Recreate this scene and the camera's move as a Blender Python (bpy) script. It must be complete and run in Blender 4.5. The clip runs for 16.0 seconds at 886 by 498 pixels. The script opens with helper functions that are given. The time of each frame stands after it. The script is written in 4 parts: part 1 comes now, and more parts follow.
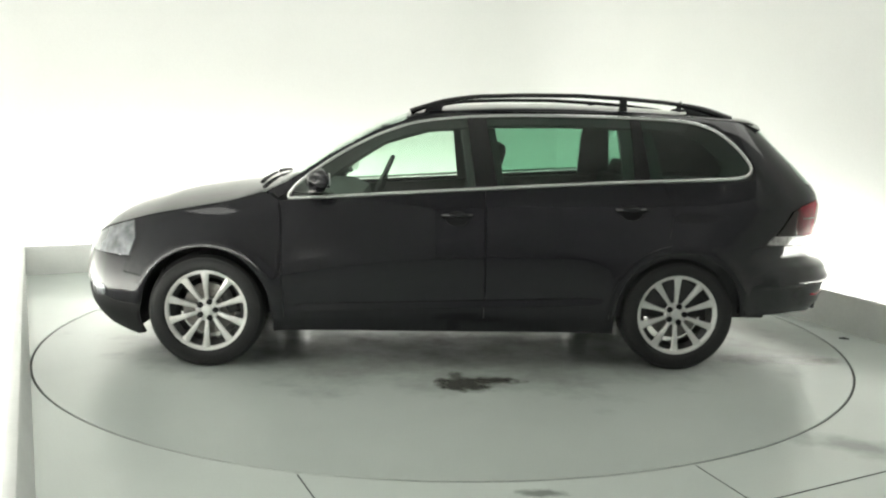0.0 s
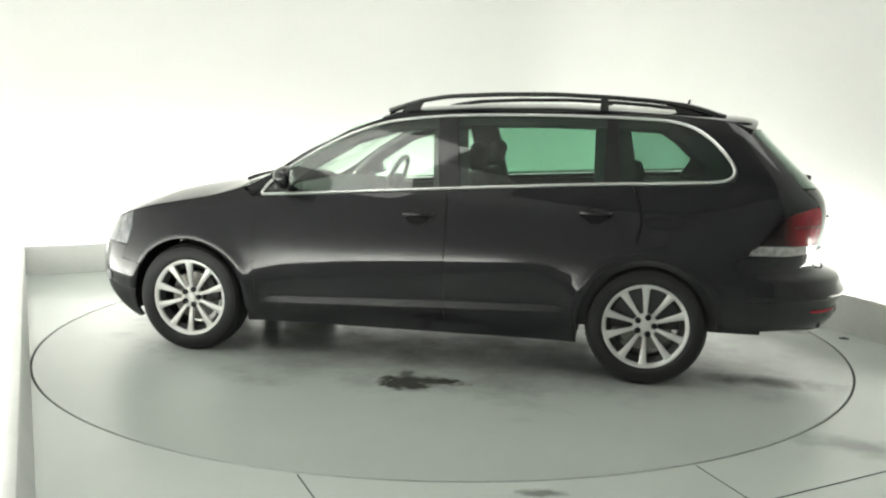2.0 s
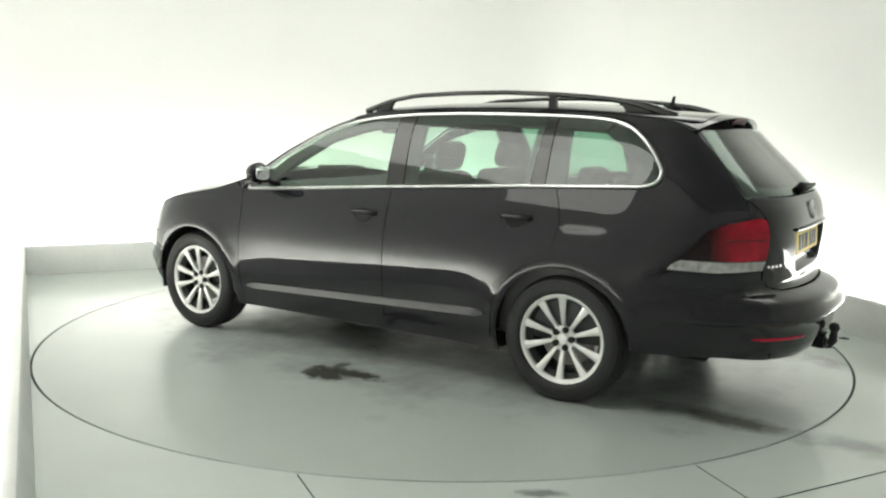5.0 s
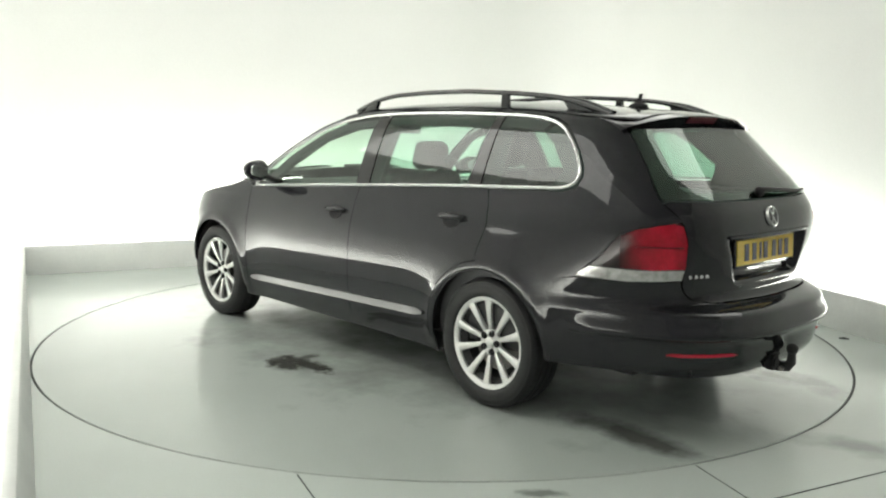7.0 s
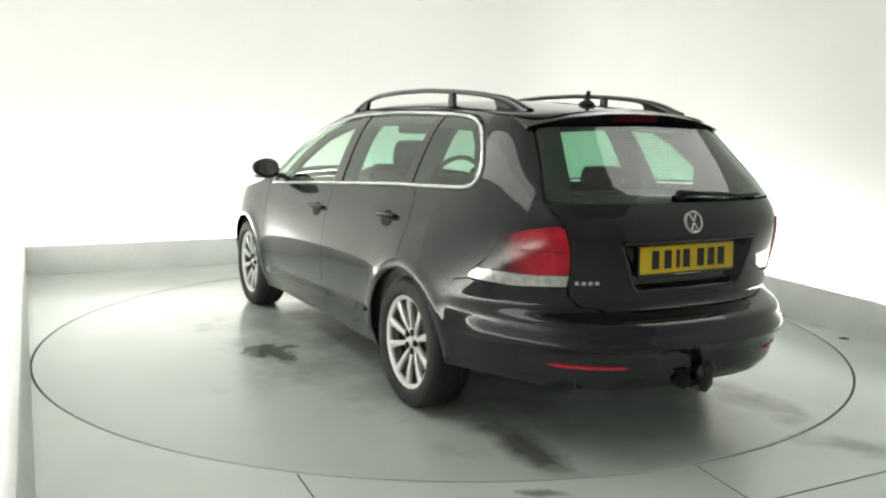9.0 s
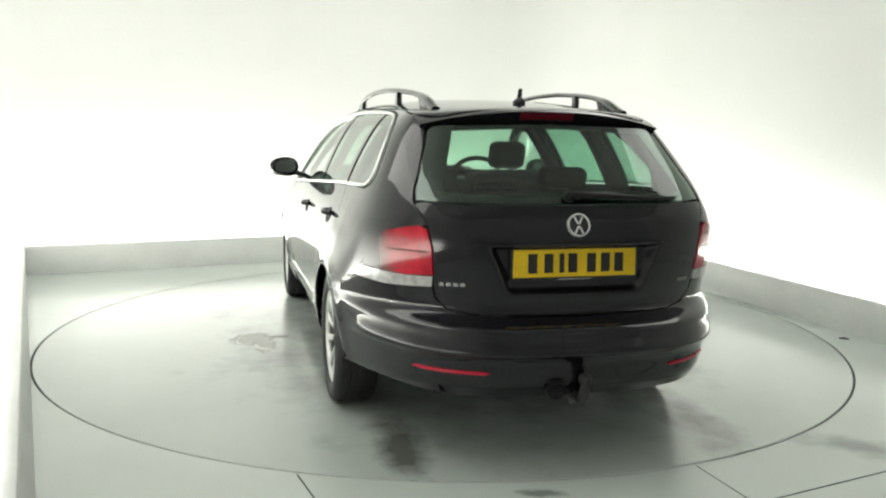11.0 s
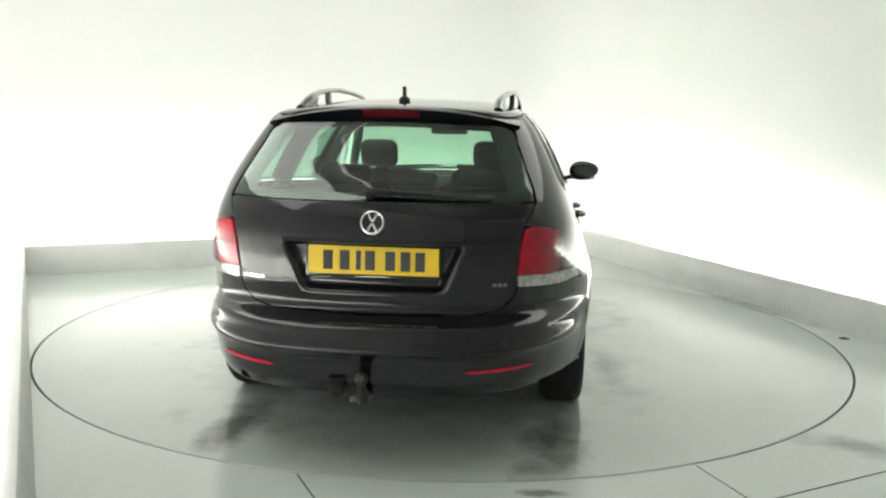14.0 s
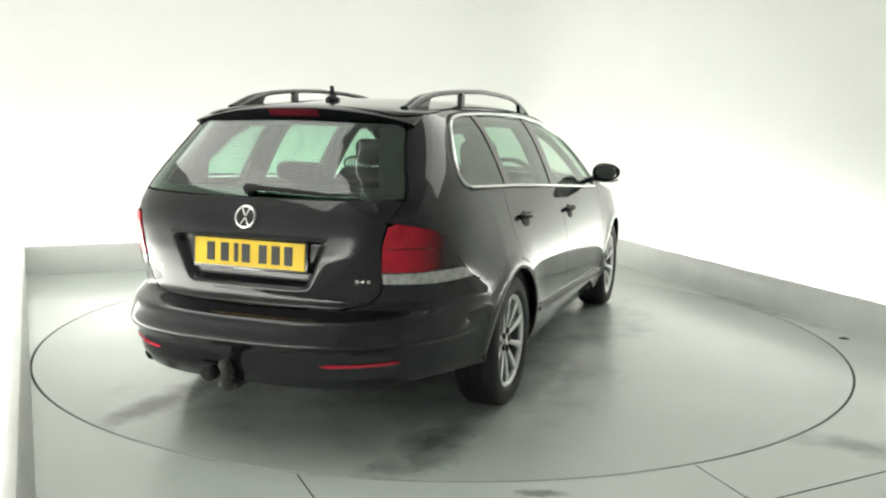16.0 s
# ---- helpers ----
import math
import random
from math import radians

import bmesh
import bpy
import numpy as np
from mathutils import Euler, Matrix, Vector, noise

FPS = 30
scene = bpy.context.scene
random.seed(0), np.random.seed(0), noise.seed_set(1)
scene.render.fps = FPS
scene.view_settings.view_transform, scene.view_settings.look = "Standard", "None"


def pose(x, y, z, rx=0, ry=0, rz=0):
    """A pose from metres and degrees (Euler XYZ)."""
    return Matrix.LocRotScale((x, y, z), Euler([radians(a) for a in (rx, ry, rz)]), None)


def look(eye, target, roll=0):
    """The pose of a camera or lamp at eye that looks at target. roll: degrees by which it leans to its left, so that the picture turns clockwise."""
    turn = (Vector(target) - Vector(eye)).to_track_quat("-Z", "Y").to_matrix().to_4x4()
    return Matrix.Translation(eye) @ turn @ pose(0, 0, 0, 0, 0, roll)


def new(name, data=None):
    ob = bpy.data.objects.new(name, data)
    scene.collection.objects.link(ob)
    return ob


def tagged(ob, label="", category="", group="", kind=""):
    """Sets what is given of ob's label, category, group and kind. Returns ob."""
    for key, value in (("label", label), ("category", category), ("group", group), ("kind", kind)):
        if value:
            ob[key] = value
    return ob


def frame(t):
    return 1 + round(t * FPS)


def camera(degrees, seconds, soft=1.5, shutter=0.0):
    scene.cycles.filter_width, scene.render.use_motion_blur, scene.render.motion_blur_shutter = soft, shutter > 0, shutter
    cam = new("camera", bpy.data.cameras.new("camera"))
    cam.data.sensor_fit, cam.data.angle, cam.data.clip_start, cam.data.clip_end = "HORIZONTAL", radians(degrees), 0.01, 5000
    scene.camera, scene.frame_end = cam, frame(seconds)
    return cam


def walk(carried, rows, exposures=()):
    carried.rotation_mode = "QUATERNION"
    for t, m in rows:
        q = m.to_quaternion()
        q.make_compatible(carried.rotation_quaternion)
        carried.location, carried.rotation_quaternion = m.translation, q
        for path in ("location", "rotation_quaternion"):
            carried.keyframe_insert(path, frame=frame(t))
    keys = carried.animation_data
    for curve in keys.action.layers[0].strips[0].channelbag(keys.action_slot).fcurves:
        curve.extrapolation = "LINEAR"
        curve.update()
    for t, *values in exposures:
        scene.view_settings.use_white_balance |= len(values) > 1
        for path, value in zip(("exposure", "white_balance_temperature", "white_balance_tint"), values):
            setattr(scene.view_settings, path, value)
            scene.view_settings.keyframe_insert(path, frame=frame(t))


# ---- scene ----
cam = camera(54.86, 16.0, soft=2.2)
EYE = Vector((0.0, -5.463, 1.327))
_p, _t = radians(-0.102), radians(-8.268)
AIM = EYE + Vector((math.sin(_p) * math.cos(_t), math.cos(_p) * math.cos(_t), math.sin(_t)))
walk(cam, [(0.0, look(EYE, AIM, 1.023)), (16.0, look(EYE, AIM, 1.023))], [(0.0, 0.0), (16.0, 0.0)])

# ---- plan ----
# The studio is a box turned by 26.4 degrees; E1 runs along its width, E2 along its depth.
TURN = 26.4
E1 = Vector((math.cos(radians(TURN)), math.sin(radians(TURN)), 0))
E2 = Vector((-E1.y, E1.x, 0))
LEFT, RIGHT, BACK, FRONT = -2.44, 2.59, 3.05, -7.5      # inner faces of the plinth
SPLAY = 0.115                                            # the right side opens by this much per metre of depth
GAP = 0.85                                               # from the plinth to the wall behind it
HIGH = 5.0
TABLE_R = 2.462
TABLE_Y = 0.042
FIRST, RATE = 181.75, -7.012                             # the table's heading and its turn per second
CAR_X, CAR_Y = 0.024, 0.034


def room(a, b, z=0.0):
    return E1 * a + E2 * b + Vector((0, 0, z))


# ---- light ----
world = bpy.data.worlds.new("world")
world.use_nodes = True
world.node_tree.nodes["Background"].inputs[0].default_value = (0.9, 0.95, 0.92, 1)
world.node_tree.nodes["Background"].inputs[1].default_value = 0.05
scene.world = world


def area(name, a, b, z, sx, sy, watts, aim, colour=(0.980, 0.985, 0.922)):
    d = bpy.data.lights.new(name, "AREA")
    d.shape, d.size, d.size_y, d.energy, d.color = "RECTANGLE", sx, sy, watts, colour
    ob = new(name, d)
    eye = room(a, b, z)
    m = look(eye, eye + aim, 0)
    # keep the lamp's long side along the room
    zax = -aim.normalized()
    xax = (E1 if abs(zax.dot(E1)) < 0.05 else E2)
    yax = zax.cross(xax).normalized()
    xax = yax.cross(zax)
    ob.matrix_world = Matrix.Translation(eye) @ Matrix((xax, yax, zax)).transposed().to_4x4()
    return ob


DOWN = Vector((0, 0, -1))
# two long diffusing panels added as unseen fill high on the side walls, tilted down
area("added_fill_left", LEFT - GAP + 0.50, 0.2, 4.0, 4.8, 1.8, 70, E1 * 0.88 + Vector((0, 0, -0.48)))
area("added_fill_right", RIGHT + GAP - 0.85, -0.4, 4.0, 4.4, 1.8, 48, E1 * -0.88 + Vector((0, 0, -0.48)))
# strips at the top of the walls that wash them from above
area("cove_light_left", LEFT - GAP + 1.25, -0.8, HIGH - 0.15, 7.5, 0.7, 38, E1 * -0.95 + Vector((0, 0, -0.28)))
area("cove_light_right", RIGHT + GAP - 1.15, -0.8, HIGH - 0.15, 6.6, 0.7, 6, E1 * 0.95 + Vector((0, 0, -0.28)))
area("cove_light_back", 1.0, BACK + GAP - 1.25, HIGH - 0.15, 3.8, 0.7, 29, E2 * 0.95 + Vector((0, 0, -0.28)))
# added unseen strip that brightens the end wall mirrored in the car
area("added_fill_front", 0.2, FRONT + 1.25, HIGH - 0.15, 5.0, 0.7, 18, E2 * -0.95 + Vector((0, 0, -0.28)))
# strip lights that lie in the trough behind the plinth and wash the wall
area("trough_light_back", 0.2, BACK + GAP - 0.26, 0.10, 5.0, 0.12, 98, E2 * 0.9 + Vector((0, 0, 0.42)))
area("trough_light_right", RIGHT + GAP - 0.30, -0.6, 0.10, 6.4, 0.12, 70, E1 * 0.9 + Vector((0, 0, 0.42)))
area("trough_light_left", LEFT - GAP + 0.26, -0.6, 0.10, 7.0, 0.12, 112, E1 * -0.9 + Vector((0, 0, 0.42)))

# ---- materials ----


def material(name, colour, rough=0.5, metal=0.0, coat=0.0, grain=0.0, scale=40.0, bump=0.0, spec=0.5, wear=0.0, wear_scale=2.0, emit=None, coat_rough=0.03):
    m = bpy.data.materials.new(name)
    m.use_nodes = True
    n, l = m.node_tree.nodes, m.node_tree.links
    b = n["Principled BSDF"]
    b.inputs["Base Color"].default_value = (*colour, 1)
    b.inputs["Roughness"].default_value = rough
    b.inputs["Metallic"].default_value = metal
    b.inputs["Coat Weight"].default_value = coat
    b.inputs["Coat Roughness"].default_value = coat_rough
    b.inputs["Specular IOR Level"].default_value = spec
    b.inputs["Coat IOR"].default_value = 1.5
    if emit:
        b.inputs["Emission Color"].default_value = (*emit[0], 1)
        b.inputs["Emission Strength"].default_value = emit[1]
    if grain or bump or wear:
        tc = n.new("ShaderNodeTexCoord")
        fine = n.new("ShaderNodeTexNoise")
        fine.inputs["Scale"].default_value, fine.inputs["Detail"].default_value = scale, 5
        l.new(tc.outputs["Object"], fine.inputs["Vector"])
        wide = n.new("ShaderNodeTexNoise")
        wide.inputs["Scale"].default_value, wide.inputs["Detail"].default_value = wear_scale, 4
        l.new(tc.outputs["Object"], wide.inputs["Vector"])
        out = None
        for tex, amount in ((fine, grain), (wide, wear)):
            if not amount:
                continue
            ramp = n.new("ShaderNodeMapRange")
            ramp.inputs[1].default_value, ramp.inputs[2].default_value = 0.3, 0.7
            ramp.inputs[3].default_value, ramp.inputs[4].default_value = 1 - amount, 1 + amount * 0.5
            l.new(tex.outputs["Fac"], ramp.inputs[0])
            mul = n.new("ShaderNodeMix")
            mul.data_type, mul.blend_type = "RGBA", "MULTIPLY"
            mul.inputs[0].default_value = 1
            if out is None:
                mul.inputs[6].default_value = (*colour, 1)
            else:
                l.new(out, mul.inputs[6])
            l.new(ramp.outputs[0], mul.inputs[7])
            out = mul.outputs[2]
        if out is not None:
            l.new(out, b.inputs["Base Color"])
        if wear:
            rr = n.new("ShaderNodeMapRange")
            rr.inputs[1].default_value, rr.inputs[2].default_value = 0.3, 0.7
            rr.inputs[3].default_value, rr.inputs[4].default_value = rough * 0.95, min(1, rough * 1.07)
            l.new(wide.outputs["Fac"], rr.inputs[0])
            l.new(rr.outputs[0], b.inputs["Roughness"])
        if bump:
            bp = n.new("ShaderNodeBump")
            bp.inputs["Strength"].default_value, bp.inputs["Distance"].default_value = bump, 0.002
            l.new(fine.outputs["Fac"], bp.inputs["Height"])
            l.new(bp.outputs[0], b.inputs["Normal"])
    return m


def glass(name, tint, rough=0.0, gloss=1.0):
    m = bpy.data.materials.new(name)
    m.use_nodes = True
    n, l = m.node_tree.nodes, m.node_tree.links
    n.remove(n["Principled BSDF"])
    clear, shine, mix, face = n.new("ShaderNodeBsdfTransparent"), n.new("ShaderNodeBsdfGlossy"), n.new("ShaderNodeMixShader"), n.new("ShaderNodeLayerWeight")
    fifth, fres = n.new("ShaderNodeMath"), n.new("ShaderNodeMath")
    fifth.operation, fres.operation = "POWER", "MULTIPLY_ADD"
    fifth.inputs[1].default_value, fres.inputs[1].default_value, fres.inputs[2].default_value = 4.5, 0.9, 0.08
    l.new(face.outputs["Facing"], fifth.inputs[0])
    l.new(fifth.outputs[0], fres.inputs[0])
    clear.inputs[0].default_value = (*tint, 1)
    shine.inputs["Roughness"].default_value = rough
    shine.inputs[0].default_value = (gloss, gloss, gloss, 1)
    l.new(fres.outputs[0], mix.inputs[0])
    l.new(clear.outputs[0], mix.inputs[1])
    l.new(shine.outputs[0], mix.inputs[2])
    l.new(mix.outputs[0], n["Material Output"].inputs[0])
    return m


PAINT = material("black_car_paint", (0.0115, 0.011, 0.0145), 0.38, 0.0, 1.0, grain=0.15, scale=900, spec=0.03, coat_rough=0.02)
PIANO = material("gloss_black_trim", (0.008, 0.008, 0.009), 0.12, 0, 0.5, grain=0.1, scale=300)
PLASTIC = material("textured_black_plastic", (0.012, 0.012, 0.013), 0.55, spec=0.25, grain=0.2, scale=400, bump=0.3)
RUBBER = material("tyre_rubber", (0.013, 0.013, 0.014), 0.62, grain=0.25, scale=120, bump=0.3, wear=0.25, wear_scale=9)
ALLOY = material("painted_alloy", (0.72, 0.72, 0.71), 0.32, 0.5, 0.3, grain=0.05, scale=200, wear=0.08, wear_scale=14)
DARKMETAL = material("dark_cast_metal", (0.05, 0.05, 0.05), 0.5, 0.6, grain=0.3, scale=60, bump=0.2)
DISC = material("brake_disc_steel", (0.22, 0.21, 0.2), 0.4, 0.9, grain=0.3, scale=80)
CHROME = material("chrome", (0.86, 0.87, 0.86), 0.2, 0.7, grain=0.03, scale=50)
RED = material("red_lamp_lens", (0.52, 0.007, 0.03), 0.16, 0, 0.45, grain=0.08, scale=70, bump=0.1)
BRAKE = material("brake_light_lens", (0.10, 0.004, 0.010), 0.4, 0, 0.0, spec=0.2, grain=0.2, scale=70)
SMOKED = material("smoked_red_lens", (0.46, 0.007, 0.026), 0.16, 0, 0.3, grain=0.16, scale=70, bump=0.1, wear=0.3, wear_scale=14, spec=0.3)
HEADLENS = material("headlight_lens", (0.26, 0.27, 0.29), 0.15, 0.5, 0.5, grain=0.6, scale=16, bump=0.25)
CLEARLENS = material("clear_lamp_lens", (0.50, 0.49, 0.49), 0.16, 0.4, 0.8, grain=0.35, scale=38, bump=0.15)
YELLOW = material("yellow_plate", (0.82, 0.55, 0.012), 0.35, grain=0.05, scale=90)
INK = material("plate_black", (0.02, 0.018, 0.015), 0.4, grain=0.05, scale=90)
CLOTH = material("dark_seat_cloth", (0.05, 0.05, 0.052), 0.9, grain=0.3, scale=260, bump=0.4)
CABIN = material("dark_cabin_plastic", (0.045, 0.045, 0.047), 0.6, grain=0.2, scale=200, bump=0.2)
LINING = material("grey_roof_lining", (0.45, 0.45, 0.43), 0.9, grain=0.15, scale=200)
GLASS = glass("pale_green_glass", (0.76, 0.90, 0.80))
MIRROR = material("mirror_glass", (0.85, 0.87, 0.87), 0.03, 1.0)
QUARTER = glass("darkest_side_glass", (0.33, 0.51, 0.42))
PRIVACY = glass("dark_tinted_rear_glass", (0.40, 0.63, 0.505))
WHITE = material("white_wall_paint", (0.84, 0.847, 0.825), 0.7, grain=0.02, scale=60, bump=0.05, wear=0.02, wear_scale=0.8)
PLINTH = material("white_plinth_board", (0.88, 0.89, 0.87), 0.5, grain=0.03, scale=40, wear=0.07, wear_scale=3)
CEILING = material("grey_ceiling_paint", (0.44, 0.445, 0.43), 0.8, grain=0.1, scale=30, wear=0.2, wear_scale=1)
ENDWALL = material("grey_wall_paint", (0.58, 0.58, 0.60), 0.9, grain=0.3, scale=30, wear=0.3, wear_scale=1)
FLOOR = material("grey_painted_floor", (0.625, 0.68, 0.642), 0.225, 0, 0.0, spec=0.6, grain=0.04, scale=120, bump=0.03, wear=0.035, wear_scale=1.6)
TABLE = material("grey_painted_turntable", (0.54, 0.59, 0.556), 0.215, 0, 0.0, spec=0.85, grain=0.04, scale=120, bump=0.03, wear=0.04, wear_scale=1.3)


def smoked(m, x0, x1, dark):
    """A lens whose tint deepens from x1 to x0 along the car."""
    n, l = m.node_tree.nodes, m.node_tree.links
    tint = n["Principled BSDF"].inputs["Base Color"]
    tc, sep, ramp, mix = n.new("ShaderNodeTexCoord"), n.new("ShaderNodeSeparateXYZ"), n.new("ShaderNodeMapRange"), n.new("ShaderNodeMix")
    ramp.interpolation_type = "SMOOTHSTEP"
    ramp.inputs[1].default_value, ramp.inputs[2].default_value = x0, x1
    mix.data_type = "RGBA"
    mix.inputs[6].default_value = (*dark, 1)
    l.new(tint.links[0].from_socket, mix.inputs[7])
    l.new(tc.outputs["Object"], sep.inputs[0])
    l.new(sep.outputs[0], ramp.inputs[0])
    l.new(ramp.outputs[0], mix.inputs[0])
    l.new(mix.outputs[2], tint)


smoked(SMOKED, -1.93, -2.10, (0.012, 0.004, 0.005))


def stained_and_shaded(m, marks):
    """Adds soft-edged damp marks and painted shade to a floor: (x, y, half length, half width, turn, depth, edge, noise
    scale).
    """
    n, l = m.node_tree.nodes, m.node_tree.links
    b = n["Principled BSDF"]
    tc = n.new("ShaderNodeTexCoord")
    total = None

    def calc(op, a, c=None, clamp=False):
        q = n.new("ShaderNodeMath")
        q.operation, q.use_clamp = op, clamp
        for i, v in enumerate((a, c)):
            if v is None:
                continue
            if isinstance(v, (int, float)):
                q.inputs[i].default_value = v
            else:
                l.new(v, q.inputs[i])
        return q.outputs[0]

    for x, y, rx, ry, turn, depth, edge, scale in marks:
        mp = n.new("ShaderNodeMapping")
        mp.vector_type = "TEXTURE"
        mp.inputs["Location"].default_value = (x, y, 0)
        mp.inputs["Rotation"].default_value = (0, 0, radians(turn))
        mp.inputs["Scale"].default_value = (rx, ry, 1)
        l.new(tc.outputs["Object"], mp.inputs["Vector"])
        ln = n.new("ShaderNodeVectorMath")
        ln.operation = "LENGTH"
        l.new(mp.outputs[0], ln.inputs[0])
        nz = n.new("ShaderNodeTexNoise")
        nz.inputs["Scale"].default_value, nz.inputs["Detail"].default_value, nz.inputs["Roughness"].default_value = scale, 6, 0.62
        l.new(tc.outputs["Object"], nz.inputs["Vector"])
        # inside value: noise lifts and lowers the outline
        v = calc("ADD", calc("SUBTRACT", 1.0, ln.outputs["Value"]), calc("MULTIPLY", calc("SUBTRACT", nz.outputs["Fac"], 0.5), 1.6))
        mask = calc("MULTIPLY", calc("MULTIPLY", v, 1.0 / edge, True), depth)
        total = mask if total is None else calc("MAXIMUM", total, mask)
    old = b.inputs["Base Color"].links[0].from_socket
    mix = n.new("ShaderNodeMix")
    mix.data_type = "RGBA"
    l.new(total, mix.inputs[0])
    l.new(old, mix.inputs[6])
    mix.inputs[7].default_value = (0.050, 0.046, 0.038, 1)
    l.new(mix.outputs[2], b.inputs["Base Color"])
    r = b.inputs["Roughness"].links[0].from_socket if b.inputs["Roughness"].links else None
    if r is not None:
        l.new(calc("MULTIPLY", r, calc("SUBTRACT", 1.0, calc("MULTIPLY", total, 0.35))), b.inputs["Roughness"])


# last mark: damp plus shade painted in under and beside the car
stained_and_shaded(TABLE, [(-0.20, 1.165, 0.23, 0.095, 6, 0.9, 0.45, 13), (-0.07, 1.235, 0.19, 0.14, -20, 0.9, 0.45, 12), (-0.04, 1.10, 0.06, 0.13, 10, 0.8, 0.6, 13), (-0.12, 1.19, 0.30, 0.19, 0, 0.4, 0.8, 9), (-1.95, 0.69, 0.55, 0.14, -3, 0.8, 0.8, 5), (-1.95, -0.70, 0.52, 0.17, -5, 0.75, 0.8, 5), (-0.7, -1.0, 0.65, 0.14, 6, 0.5, 0.9, 5),
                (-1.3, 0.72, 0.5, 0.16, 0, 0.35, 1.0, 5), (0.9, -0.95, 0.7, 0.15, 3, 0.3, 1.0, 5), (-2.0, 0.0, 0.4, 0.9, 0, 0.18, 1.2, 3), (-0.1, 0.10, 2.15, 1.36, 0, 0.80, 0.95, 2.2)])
# last mark: dirt plus grey shade painted along the right plinth's foot
stained_and_shaded(FLOOR, [(0.37, -2.50, 0.12, 0.04, 0, 0.6, 0.6, 14), (1.80, -1.98, 0.42, 0.14, -30, 0.45, 0.9, 7), (2.34, 0.95, 0.9, 0.10, -70, 0.4, 0.9, 5)])
SEAM = material("dark_seam", (0.03, 0.035, 0.03), 0.7, grain=0.2, scale=60)

# ---- mesh helpers ----


def part(name, bm, mat, parent=None, label="", smooth=True):
    me = bpy.data.meshes.new(name)
    bmesh.ops.recalc_face_normals(bm, faces=bm.faces)
    bm.to_mesh(me)
    bm.free()
    me.materials.append(mat)
    for p in me.polygons:
        p.use_smooth = smooth
    if smooth:
        me.set_sharp_from_angle(angle=radians(38))
    ob = new(name, me)
    if parent:
        ob.parent = parent
    return tagged(ob, label)


def box(bm, lo, hi, bevel=0.0, segs=2, m=None):
    r = bmesh.ops.create_cube(bm, size=1)["verts"]
    c = [(a + b) / 2 for a, b in zip(lo, hi)]
    s = [b - a for a, b in zip(lo, hi)]
    for v in r:
        v.co = Vector([v.co[i] * s[i] + c[i] for i in range(3)])
    if bevel:
        es = list({e for v in r for e in v.link_edges})
        nv = bmesh.ops.bevel(bm, geom=es, offset=bevel, segments=segs, affect="EDGES", profile=0.5)
        r = list({v for f in nv["faces"] for v in f.verts} | {v for v in r if v.is_valid})
    if m is not None:
        bmesh.ops.transform(bm, matrix=m, verts=r)
    return r


def lathe(bm, profile, segs=48, axis_y=True, closed=False):
    """Turns a profile of (radius, y) round the y axis."""
    rings = []
    for r, y in profile:
        rings.append([bm.verts.new((r * math.cos(a), y, r * math.sin(a))) for a in [2 * math.pi * k / segs for k in range(segs)]])
    pairs = list(zip(rings, rings[1:])) + ([(rings[-1], rings[0])] if closed else [])
    for a, b in pairs:
        for k in range(segs):
            j = (k + 1) % segs
            bm.faces.new((a[k], a[j], b[j], b[k]))
    return rings


def tube(bm, pts, radius, segs=10, flat=1.0):
    """A round or oval bar along points."""
    pts = [Vector(p) for p in pts]
    rings = []
    for i, p in enumerate(pts):
        d = (pts[min(i + 1, len(pts) - 1)] - pts[max(i - 1, 0)]).normalized()
        s = d.cross(Vector((0, 0, 1)))
        s = s.normalized() if s.length > 1e-4 else Vector((1, 0, 0))
        u = s.cross(d).normalized()
        r = radius[i] if isinstance(radius, (list, tuple)) else radius
        rings.append([bm.verts.new(p + s * (r * math.cos(a)) + u * (r * flat * math.sin(a))) for a in [2 * math.pi * k / segs for k in range(segs)]])
    for a, b in zip(rings, rings[1:]):
        for k in range(segs):
            j = (k + 1) % segs
            bm.faces.new((a[k], a[j], b[j], b[k]))
    bm.faces.new(rings[0])
    bm.faces.new(rings[-1])


def prism(bm, outline, y0, y1):
    """A plate from an outline in x and z, from y0 to y1."""
    a = [bm.verts.new((x, y0, z)) for x, z in outline]
    b = [bm.verts.new((x, y1, z)) for x, z in outline]
    bm.faces.new(a)
    bm.faces.new(list(reversed(b)))
    n = len(a)
    for k in range(n):
        bm.faces.new((a[k], b[k], b[(k + 1) % n], a[(k + 1) % n]))


def chaikin(pts, times=2):
    for _ in range(times):
        out = []
        for a, b in zip(pts, pts[1:] + pts[:1]):
            out += [tuple(0.75 * p + 0.25 * q for p, q in zip(a, b)), tuple(0.25 * p + 0.75 * q for p, q in zip(a, b))]
        pts = out
    return pts


# ---- the studio ----
TO_ROOM = pose(0, 0, 0, 0, 0, TURN)

bm = bmesh.new()
box(bm, (-9, -12, -0.3), (9, 8, -0.012))
ground = tagged(part("floor", bm, FLOOR, None, "", False), "smooth grey-green painted studio floor, slightly worn", "floor", kind="structure")
ground.matrix_world = TO_ROOM

# the painted floor round the sunken table: a slab with a round hole
bm = bmesh.new()
N = 160
inner = [bm.verts.new((math.cos(2 * math.pi * k / N) * TABLE_R, math.sin(2 * math.pi * k / N) * TABLE_R + TABLE_Y, 0)) for k in range(N)]
outer = []
for k in range(N):
    c, s = math.cos(2 * math.pi * k / N), math.sin(2 * math.pi * k / N)
    f = 9 / max(abs(c), abs(s))
    outer.append(bm.verts.new((c * f, s * f, 0)))
low = [bm.verts.new((v.co.x, v.co.y, -0.011)) for v in inner]
